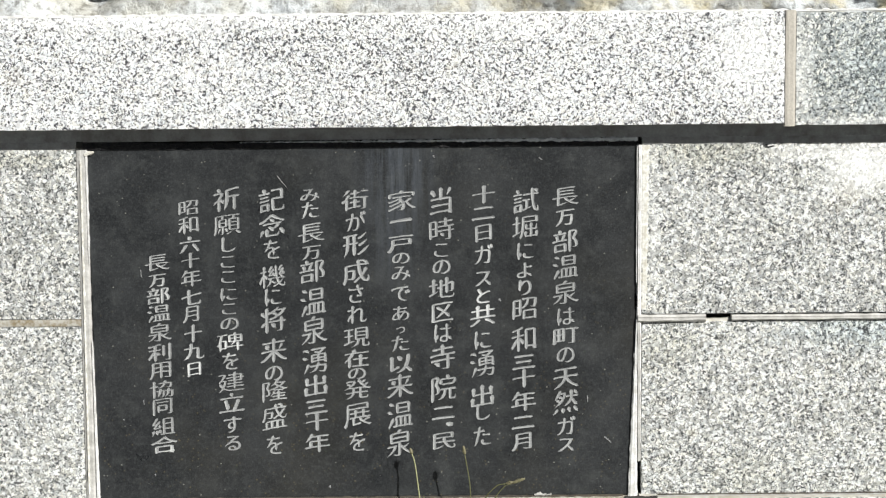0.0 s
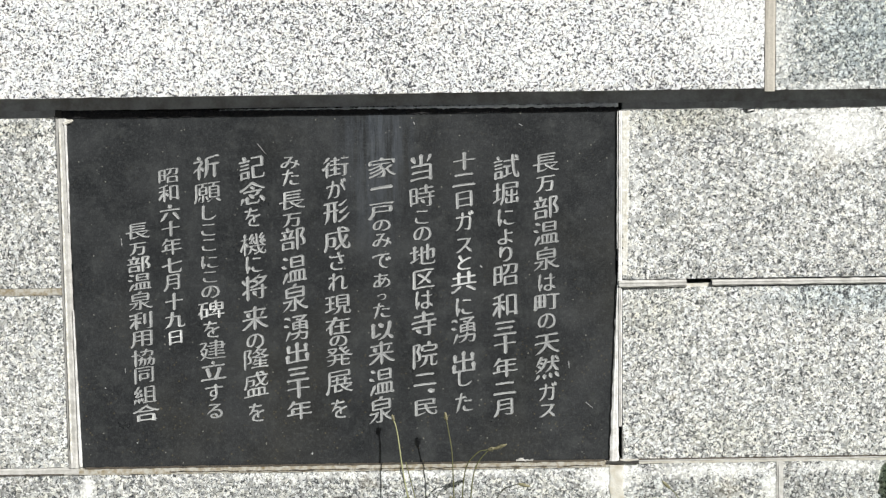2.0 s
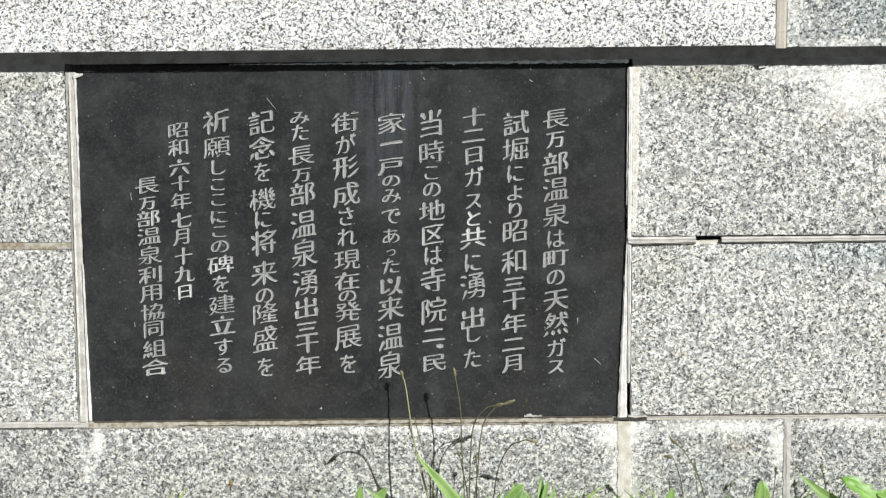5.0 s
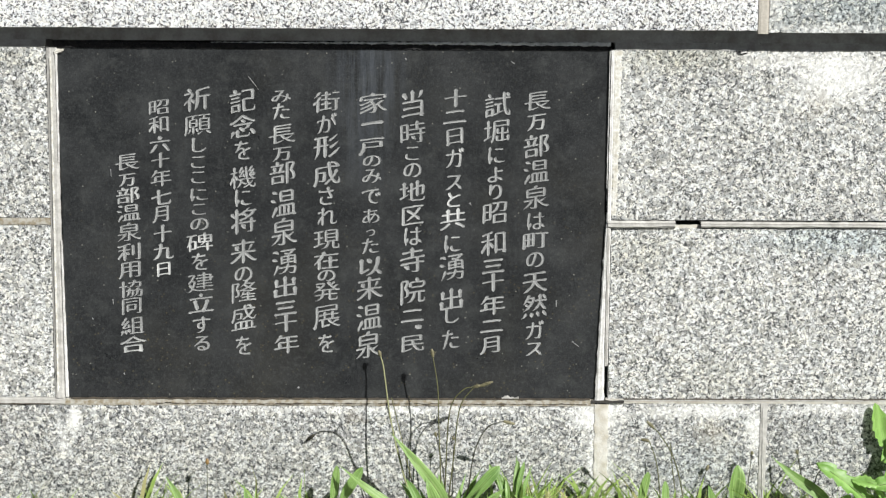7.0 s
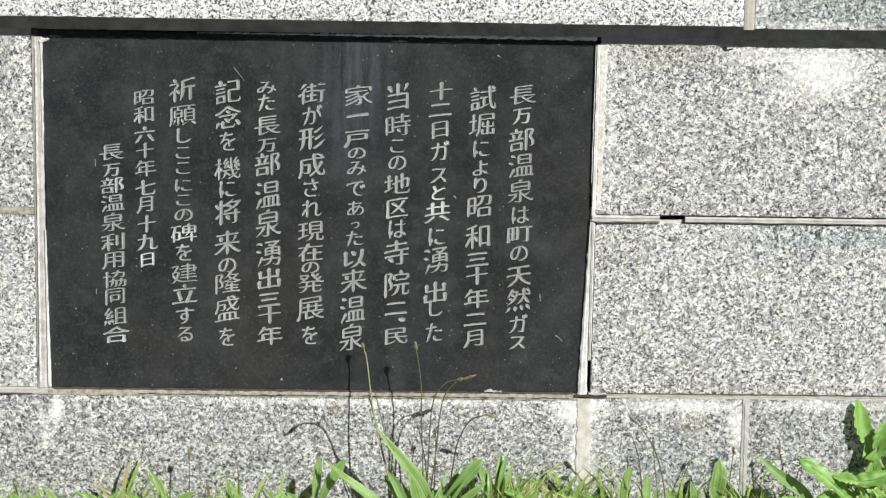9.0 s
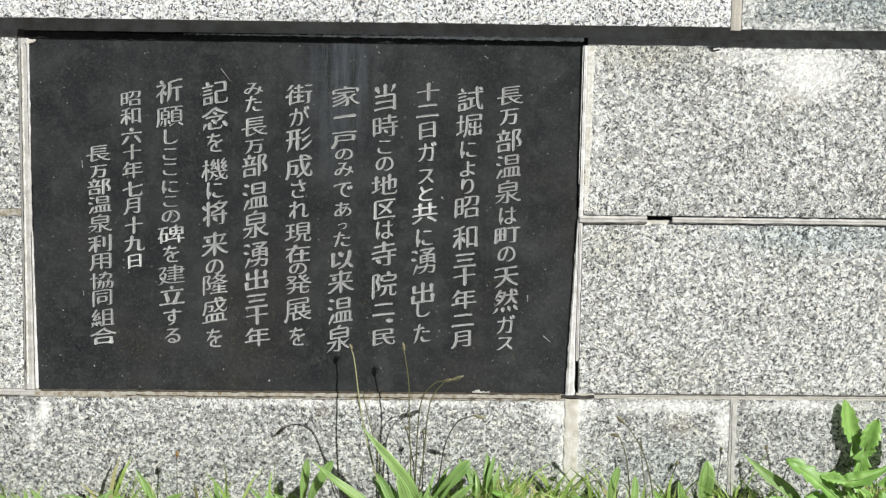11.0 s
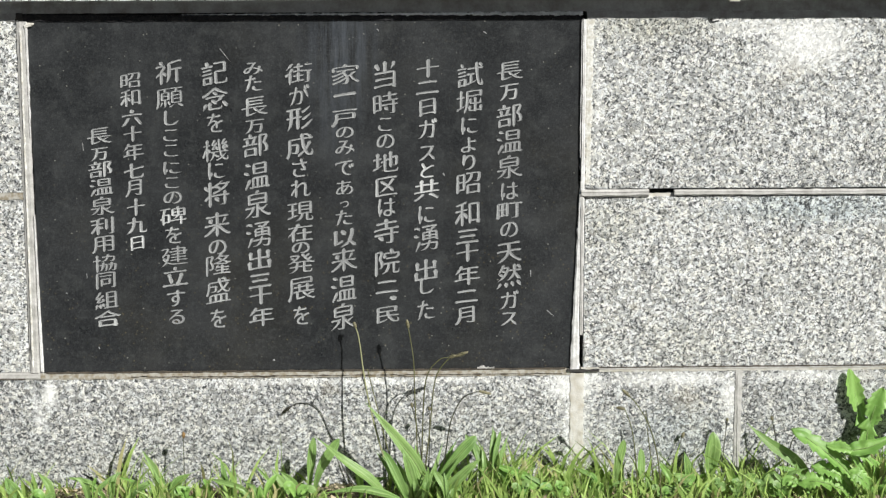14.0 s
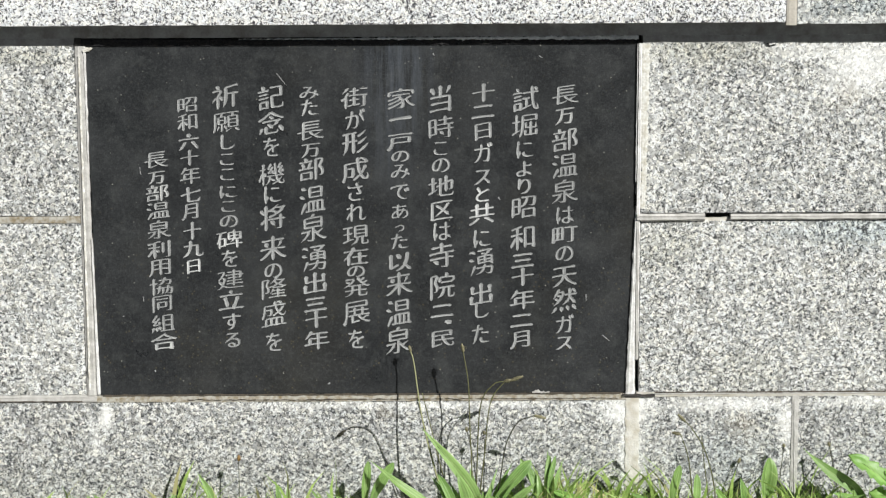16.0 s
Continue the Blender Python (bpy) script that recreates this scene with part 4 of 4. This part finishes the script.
# thin dark strand close to the wall draws a stalk's cast shadow
add_stalk(p1, [(0.075, -0.012, 0.0), (0.050, -0.004, 0.040), (0.030, -0.002, 0.096), (0.010, -0.002, 0.140), (-0.018, -0.002, 0.150), (-0.036, -0.003, 0.143)], 0.016, STALK_AND_SHADOW, 0.0007, droop=(-1, 0, -0.75), head_mat=STALK_AND_SHADOW)
add_leaf(p1, [(0.196, -0.066, 0.0), (0.176, -0.072, 0.058), (0.136, -0.074, 0.114), (0.090, -0.070, 0.168)], 0.021, rib=0.0010)
add_leaf(p1, [(0.130, -0.075, 0.0), (0.098, -0.088, 0.040), (0.056, -0.090, 0.074), (0.006, -0.070, 0.112)], 0.019, face=(0.2, -0.8, 0.9), rib=0.0009)
add_leaf(p1, [(0.150, -0.085, 0.004), (0.115, -0.098, 0.020), (0.075, -0.102, 0.028), (0.016, -0.10, 0.022)], 0.020, face=(0.1, -0.5, 1), rib=0.0009)
add_leaf(p1, [(0.190, -0.070, 0.0), (0.215, -0.080, 0.045), (0.248, -0.080, 0.085), (0.272, -0.070, 0.108)], 0.021, shape=paddle, rib=0.0009)
add_leaf(p1, [(0.200, -0.080, 0.0), (0.228, -0.092, 0.030), (0.258, -0.095, 0.060), (0.283, -0.09, 0.078)], 0.017, rib=0.0008)
add_leaf(p1, [(0.178, -0.070, 0.0), (0.166, -0.085, 0.045), (0.158, -0.088, 0.072), (0.150, -0.080, 0.090)], 0.018, rib=0.0008)
add_leaf(p1, [(0.186, -0.060, 0.0), (0.178, -0.050, 0.050), (0.172, -0.040, 0.090)], 0.017)
add_leaf(p1, [(0.170, -0.080, 0.0), (0.186, -0.096, 0.030), (0.192, -0.098, 0.062)], 0.014)
add_leaf(p1, [(0.160, -0.080, 0.0), (0.145, -0.090, 0.040), (0.128, -0.085, 0.075), (0.118, -0.07, 0.088)], 0.015)

crown = random.Random(3)
for k in range(17):
    dx, h = crown.uniform(-0.062, 0.062), crown.uniform(0.045, 0.098)
    y0 = crown.uniform(-0.095, -0.045)
    add_leaf(p1, [(0.182 + dx * 0.45, y0, 0.0), (0.182 + dx * 0.8, y0 - 0.008, h * 0.55), (0.182 + dx * 1.35, min(y0 + crown.uniform(-0.01, 0.02), -0.012), h)],
             crown.uniform(0.006, 0.012), face=(crown.uniform(-0.4, 0.6), -1, crown.uniform(0.1, 0.6)), n=12)

p2 = plant("ribwort_plantain", 0.005, -0.055, "small ribwort plantain with a few upright leaves", "plant")
add_leaf(p2, [(-0.004, -0.055, 0.0), (-0.002, -0.055, 0.05), (0.004, -0.05, 0.103)], 0.015, shape=paddle, rib=0.0008)
add_leaf(p2, [(0.000, -0.06, 0.0), (0.016, -0.065, 0.055), (0.046, -0.055, 0.102)], 0.018, shape=paddle, rib=0.0008)
add_leaf(p2, [(-0.01, -0.07, 0.0), (-0.03, -0.08, 0.035), (-0.052, -0.08, 0.056)], 0.013)
add_leaf(p2, [(-0.02, -0.075, 0.0), (-0.045, -0.085, 0.035), (-0.066, -0.08, 0.062)], 0.014)

p3 = plant("ribwort_plantain", 0.30, -0.045, "clump of broad young plantain leaves", "plant")
for k in range(9):
    dx, h = crown.uniform(-0.034, 0.030), crown.uniform(0.055, 0.120)
    y0 = crown.uniform(-0.075, -0.035)
    add_leaf(p3, [(0.298 + dx * 0.5, y0, 0.0), (0.300 + dx * 0.7, y0 - 0.008, h * 0.6), (0.302 + dx * 1.3 + crown.uniform(-0.012, 0.012), min(y0 + 0.01, -0.012), h)],
             crown.uniform(0.008, 0.018), shape=crown.choice((lance, paddle)), face=(crown.uniform(-0.3, 0.7), -1, crown.uniform(0.1, 0.7)), n=14, wave=0.12)

# round-leaved plants and stalks along the strip
p4 = plant("broadleaf_plantain", 0.655, -0.05, "low plantain with a rounded cupped leaf and thin stalks", "plant")
add_leaf(p4, [(0.662, -0.045, 0.0), (0.663, -0.05, 0.05), (0.668, -0.045, 0.104)], 0.028, shape=paddle, fold=0.7, rib=0.0008, wave=0.15)
add_leaf(p4, [(0.640, -0.06, 0.0), (0.618, -0.07, 0.022), (0.590, -0.07, 0.046)], 0.026, face=(0.2, -0.8, 0.8))
add_leaf(p4, [(0.632, -0.05, 0.0), (0.628, -0.05, 0.04), (0.620, -0.045, 0.072)], 0.018)
add_stalk(p4, [(0.576, -0.105, 0.0), (0.5684, -0.105, 0.0756), (0.5533, -0.105, 0.1323), (0.5314, -0.105, 0.17), (0.5197, -0.105, 0.1828)], 0.016)
add_stalk(p4, [(0.572, -0.05, 0.0), (0.566, -0.045, 0.055), (0.560, -0.042, 0.100), (0.556, -0.04, 0.14)], 0.0, STALK, 0.0009)
add_stalk(p4, [(0.5381, -0.102, 0.0), (0.5325, -0.102, 0.0747), (0.5252, -0.102, 0.1266), (0.5132, -0.102, 0.1604)], 0.014, STALK, droop=(-1, 0, 0.2))
add_stalk(p4, [(0.685, -0.04, 0.0), (0.688, -0.035, 0.06), (0.694, -0.03, 0.118)], 0.006, STALK_AND_SHADOW, 0.0009)
add_stalk(p4, [(0.596, -0.03, 0.0), (0.606, -0.015, 0.04), (0.622, -0.01, 0.085)], 0.010, STALK_AND_SHADOW, 0.0009)

p5 = plant("ribwort_plantain", 0.515, -0.05, "upright blunt plantain leaf in the grass", "plant")
add_leaf(p5, [(0.506, -0.05, 0.0), (0.508, -0.052, 0.05), (0.520, -0.045, 0.092)], 0.016, shape=paddle, rib=0.0007)
add_leaf(p5, [(0.530, -0.055, 0.0), (0.545, -0.06, 0.035), (0.548, -0.05, 0.078)], 0.014, shape=paddle)

p6 = plant("ribwort_plantain", 0.80, -0.055, "plantain with a long pointed leaf leaning over", "plant")
add_leaf(p6, [(0.830, -0.06, 0.030), (0.800, -0.064, 0.060), (0.760, -0.06, 0.088), (0.722, -0.052, 0.122)], 0.021, rib=0.0009)
add_leaf(p6, [(0.80, -0.06, 0.0), (0.82, -0.065, 0.02), (0.850, -0.06, 0.03)], 0.010)
add_stalk(p6, [(0.786, -0.05, 0.0), (0.780, -0.045, 0.06), (0.768, -0.04, 0.122)], 0.007, STALK_AND_SHADOW, 0.001)
add_stalk(p6, [(0.790, -0.06, 0.0), (0.792, -0.06, 0.06), (0.800, -0.06, 0.096), (0.820, -0.06, 0.105)], 0.0, STALK_AND_SHADOW, 0.001)
add_stalk(p6, [(0.715, -0.05, 0.0), (0.720, -0.05, 0.04), (0.730, -0.05, 0.052), (0.742, -0.05, 0.03)], 0.0, STALK_AND_SHADOW, 0.0009)

d1 = plant("dandelion", 0.925, -0.055, "dandelion with large deeply toothed green leaves against the wall", "plant")
for pts, w, fc, rb, sh in (
    ([(0.945, -0.030, 0.0), (0.934, -0.018, 0.085), (0.919, -0.012, 0.135), (0.901, -0.010, 0.202)], 0.034, (0.15, -1, 0.2), 0.0009, toothed),
    ([(0.945, -0.050, 0.0), (0.929, -0.038, 0.080), (0.938, -0.030, 0.125), (0.957, -0.024, 0.172)], 0.037, (-0.1, -1, 0.3), 0.0010, toothed),
    ([(0.955, -0.050, 0.0), (0.972, -0.042, 0.06), (0.985, -0.036, 0.11), (0.996, -0.03, 0.16)], 0.036, (-0.1, -1, 0.3), 0.0010, toothed),
    ([(0.912, -0.078, 0.004), (0.883, -0.084, 0.050), (0.831, -0.084, 0.093), (0.793, -0.075, 0.117)], 0.037, (0.35, -0.8, 0.65), 0.0012, wavy),
    ([(0.940, -0.080, 0.020), (0.927, -0.085, 0.060), (0.888, -0.087, 0.084), (0.850, -0.080, 0.090)], 0.028, (0.2, -0.6, 0.8), 0.0010, toothed),
    ([(0.880, -0.088, 0.080), (0.901, -0.088, 0.084), (0.929, -0.088, 0.091), (0.985, -0.080, 0.116)], 0.030, (-0.2, -0.7, 0.8), 0.0010, lance),
    ([(0.945, -0.080, 0.0), (0.915, -0.088, 0.040), (0.895, -0.090, 0.070), (0.884, -0.088, 0.082)], 0.010, (-0.2, -0.7, 0.8), 0.0, lance),
    ([(0.900, -0.09, 0.002), (0.870, -0.10, 0.022), (0.835, -0.10, 0.034), (0.80, -0.095, 0.030)], 0.038, (0.1, -0.6, 0.8), 0.0010, toothed),
    ([(0.905, -0.08, 0.002), (0.880, -0.09, 0.034), (0.855, -0.09, 0.050), (0.825, -0.085, 0.056)], 0.032, (0.1, -0.7, 0.7), 0.0010, wavy),
    ([(0.935, -0.095, 0.002), (0.945, -0.105, 0.026), (0.975, -0.105, 0.040), (1.01, -0.10, 0.032)], 0.040, (0.0, -0.6, 0.9), 0.0010, toothed),
    ([(0.920, -0.095, 0.002), (0.918, -0.105, 0.024), (0.90, -0.108, 0.044), (0.885, -0.10, 0.052)], 0.028, (0.0, -0.8, 0.7), 0.0009, wavy),
    ([(0.955, -0.090, 0.002), (0.962, -0.100, 0.030), (0.958, -0.104, 0.056), (0.948, -0.10, 0.070)], 0.028, (0.2, -0.9, 0.5), 0.0009, wavy),
):
    add_leaf(d1, pts, w, DANDELION, sh, rb, face=fc, n=60, wave=0.12, fold=0.15, skew=0.07 if sh is toothed else 0.0)
add_stalk(d1, [(0.93, -0.09, 0.0), (0.945, -0.10, 0.045), (0.962, -0.10, 0.075), (0.990, -0.095, 0.088)], 0.0, STALK, 0.0014)

p7 = plant("ribwort_plantain", -0.19, -0.05, "thin plantain shoots with one dry stalk", "plant")
add_leaf(p7, [(-0.238, -0.05, 0.0), (-0.256, -0.05, 0.045), (-0.281, -0.045, 0.086)], 0.013)
add_leaf(p7, [(-0.230, -0.055, 0.0), (-0.222, -0.06, 0.03), (-0.198, -0.055, 0.046)], 0.018, face=(0.3, -1, 0.6))
add_leaf(p7, [(-0.136, -0.06, 0.0), (-0.142, -0.065, 0.035), (-0.150, -0.055, 0.076)], 0.012)
add_leaf(p7, [(-0.130, -0.065, 0.0), (-0.128, -0.065, 0.035), (-0.130, -0.055, 0.070)], 0.011)
add_leaf(p7, [(-0.085, -0.085, 0.004), (-0.100, -0.095, 0.014), (-0.126, -0.095, 0.022)], 0.021, face=(0.2, -0.8, 0.8))
add_stalk(p7, [(-0.208, -0.045, 0.0), (-0.211, -0.042, 0.05), (-0.211, -0.04, 0.102)], 0.010, STALK_AND_SHADOW, 0.0009, head_r=0.0034, head_mat=BROWN_HEAD)

p8 = plant("ribwort_plantain", -0.47, -0.05, "low plantain shoots in the grass", "plant")
add_leaf(p8, [(-0.475, -0.06, 0.0), (-0.492, -0.065, 0.025), (-0.505, -0.055, 0.044)], 0.021, face=(0.3, -1, 0.6))
add_leaf(p8, [(-0.455, -0.06, 0.0), (-0.456, -0.06, 0.025), (-0.460, -0.05, 0.050)], 0.011)
add_leaf(p8, [(-0.425, -0.06, 0.0), (-0.432, -0.065, 0.03), (-0.452, -0.055, 0.052)], 0.013, face=(0.3, -1, 0.6))
add_leaf(p8, [(-0.590, -0.06, 0.0), (-0.600, -0.065, 0.03), (-0.615, -0.055, 0.052)], 0.016)


def weeds():
    """Small rosettes of blunt young leaves scattered through the grass."""
    rng = random.Random(21)
    for x in (-0.56, -0.52, -0.36, -0.33, -0.30, -0.265, -0.165, -0.08, -0.055, 0.085, 0.225, 0.255, 0.335, 0.36, 0.40, 0.455, 0.48, 0.555, 0.60, 0.635, 0.70, 0.735, 0.765, 0.785, 0.84, 0.985, 1.03, 1.08):
        y = rng.uniform(-0.10, -0.05)
        w = plant("weed", x, y, "low green weed with blunt young leaves", "plant", "weeds along the wall")
        for k in range(rng.choice((2, 3, 3, 4))):
            dx, h = rng.gauss(0, 0.022), rng.uniform(0.026, 0.066)
            add_leaf(w, [(x + dx * 0.2, y, 0.0), (x + dx * 0.55, y - 0.006, h * 0.6), (x + dx * 1.5, min(y + rng.uniform(-0.016, 0.01), -0.01), h * rng.uniform(0.75, 1.0))],
                     rng.uniform(0.005, 0.013), rng.choice((LEAF, LEAF, DANDELION)), rng.choice((paddle, lance, paddle)), wave=0.12, face=(rng.uniform(-0.3, 0.5), -1, rng.uniform(0.3, 0.9)), n=10)


    for x in (0.575, 0.615, 0.66, 0.70, 0.745, 0.775, 0.805, 0.345, 0.405, -0.02, -0.20, -0.43, 1.05):
        y = rng.uniform(-0.104, -0.088)
        w = plant("weed", x, y, "flat rosette of small rounded leaves by the kerb", "plant", "rosettes by the kerb")
        for k in range(4):
            dx, h = rng.uniform(-0.030, 0.030), rng.uniform(0.012, 0.036)
            add_leaf(w, [(x, y, 0.002), (x + dx * 0.5, y - 0.003, h), (x + dx, y - 0.006, h * 0.95)], rng.uniform(0.012, 0.022), rng.choice((LEAF, DANDELION)),
                     paddle, face=(0.1, -0.7, rng.uniform(0.5, 1.0)), n=10, wave=0.15)


weeds()


def grass(count):
    """Blades along the strip, in tufts, thicker where the strip is greener."""
    rng = random.Random(5)
    verts, faces = [], []
    while count:
        x, y = rng.uniform(-1.4, 1.7), rng.uniform(-0.116, -0.006)
        dense = 0.42 + 0.8 * noise.noise(Vector((x * 7, y * 14, 7))) + (0.22 if x > 0.22 else -0.16)
        if rng.random() > dense:
            continue
        count -= 1
        tall = 0.80 + 0.6 * noise.noise(Vector((x * 11, 3, 1))) + (0.15 if x > 0.25 else 0)
        tall += 0.55 * max(math.exp(-((x - c) / 0.022) ** 2) for c in (-0.335, -0.30, -0.245, -0.13, -0.055, 0.31, 0.345, 0.43, 0.50, 0.55, 0.615, 0.72))
        h = tall * rng.choice((0.018, 0.024, 0.032, 0.042, 0.055, 0.072)) * rng.uniform(0.7, 1.25) * (0.75 if y < -0.09 else 1.0)
        w = rng.choice((0.0006, 0.0009, 0.0013, 0.0020, 0.0034)) * rng.uniform(0.8, 1.2)
        lean = Vector((max(-0.5, min(0.5, rng.gauss(0, 0.26))), rng.gauss(-0.02, 0.12), 1)).normalized()
        bend = Vector((max(-0.6, min(0.6, rng.gauss(0, 0.36))), rng.gauss(-0.05, 0.12), -0.25 * rng.random()))
        a = rng.uniform(-0.8, 0.8)
        side = Vector((math.cos(a), math.sin(a), 0)) * w
        foot = Vector((x, y, soil_height(x, y) - 0.003))
        k0 = len(verts)
        for u, ww in ((0, 0.8), (0.35, 1.0), (0.7, 0.75)):
            c = foot + lean * (h * u) + bend * (h * u * u)
            c.y = min(c.y, -0.003)
            verts += [c - side * ww, c + side * ww]
        tip = foot + lean * h + bend * h
        tip.y = min(tip.y, -0.003)
        verts.append(tip)
        faces += [(k0, k0 + 1, k0 + 3, k0 + 2), (k0 + 2, k0 + 3, k0 + 5, k0 + 4), (k0 + 4, k0 + 5, k0 + 6)]
    me = bpy.data.meshes.new("grass")
    me.from_pydata([tuple(v) for v in verts], [], faces)
    me.materials.append(GRASS)
    for f in me.polygons:
        f.use_smooth = True
    return tagged(new("grass", me), "short bright green grass along the wall foot", "grass", kind="stuff")


grass(6000)


def litter(count):
    """Crumbs of stone and dry leaf on the soil."""
    rng = random.Random(9)
    verts, faces = [], []
    for _ in range(count):
        x, y = rng.uniform(-1.3, 1.6), rng.uniform(-0.118, -0.008)
        r = rng.choice((0.0015, 0.002, 0.003, 0.0045, 0.0065)) * rng.uniform(0.8, 1.2)
        c = Vector((x, y, soil_height(x, y) + r * 0.3))
        k = len(verts)
        for d in ((1, 0, 0), (0, 1, 0), (-1, 0, 0), (0, -1, 0), (0, 0, 0.7), (0, 0, -0.7)):
            verts.append(tuple(c + Vector(d) * r * rng.uniform(0.6, 1.3)))
        for a, b in ((0, 1), (1, 2), (2, 3), (3, 0)):
            faces += [(k + a, k + b, k + 4), (k + b, k + a, k + 5)]
    me = bpy.data.meshes.new("litter")
    me.from_pydata(verts, [], faces)
    me.materials.append(LITTER)
    return tagged(new("litter", me), "crumbs of dry leaf and grit on the soil", "litter", kind="stuff")


litter(4200)
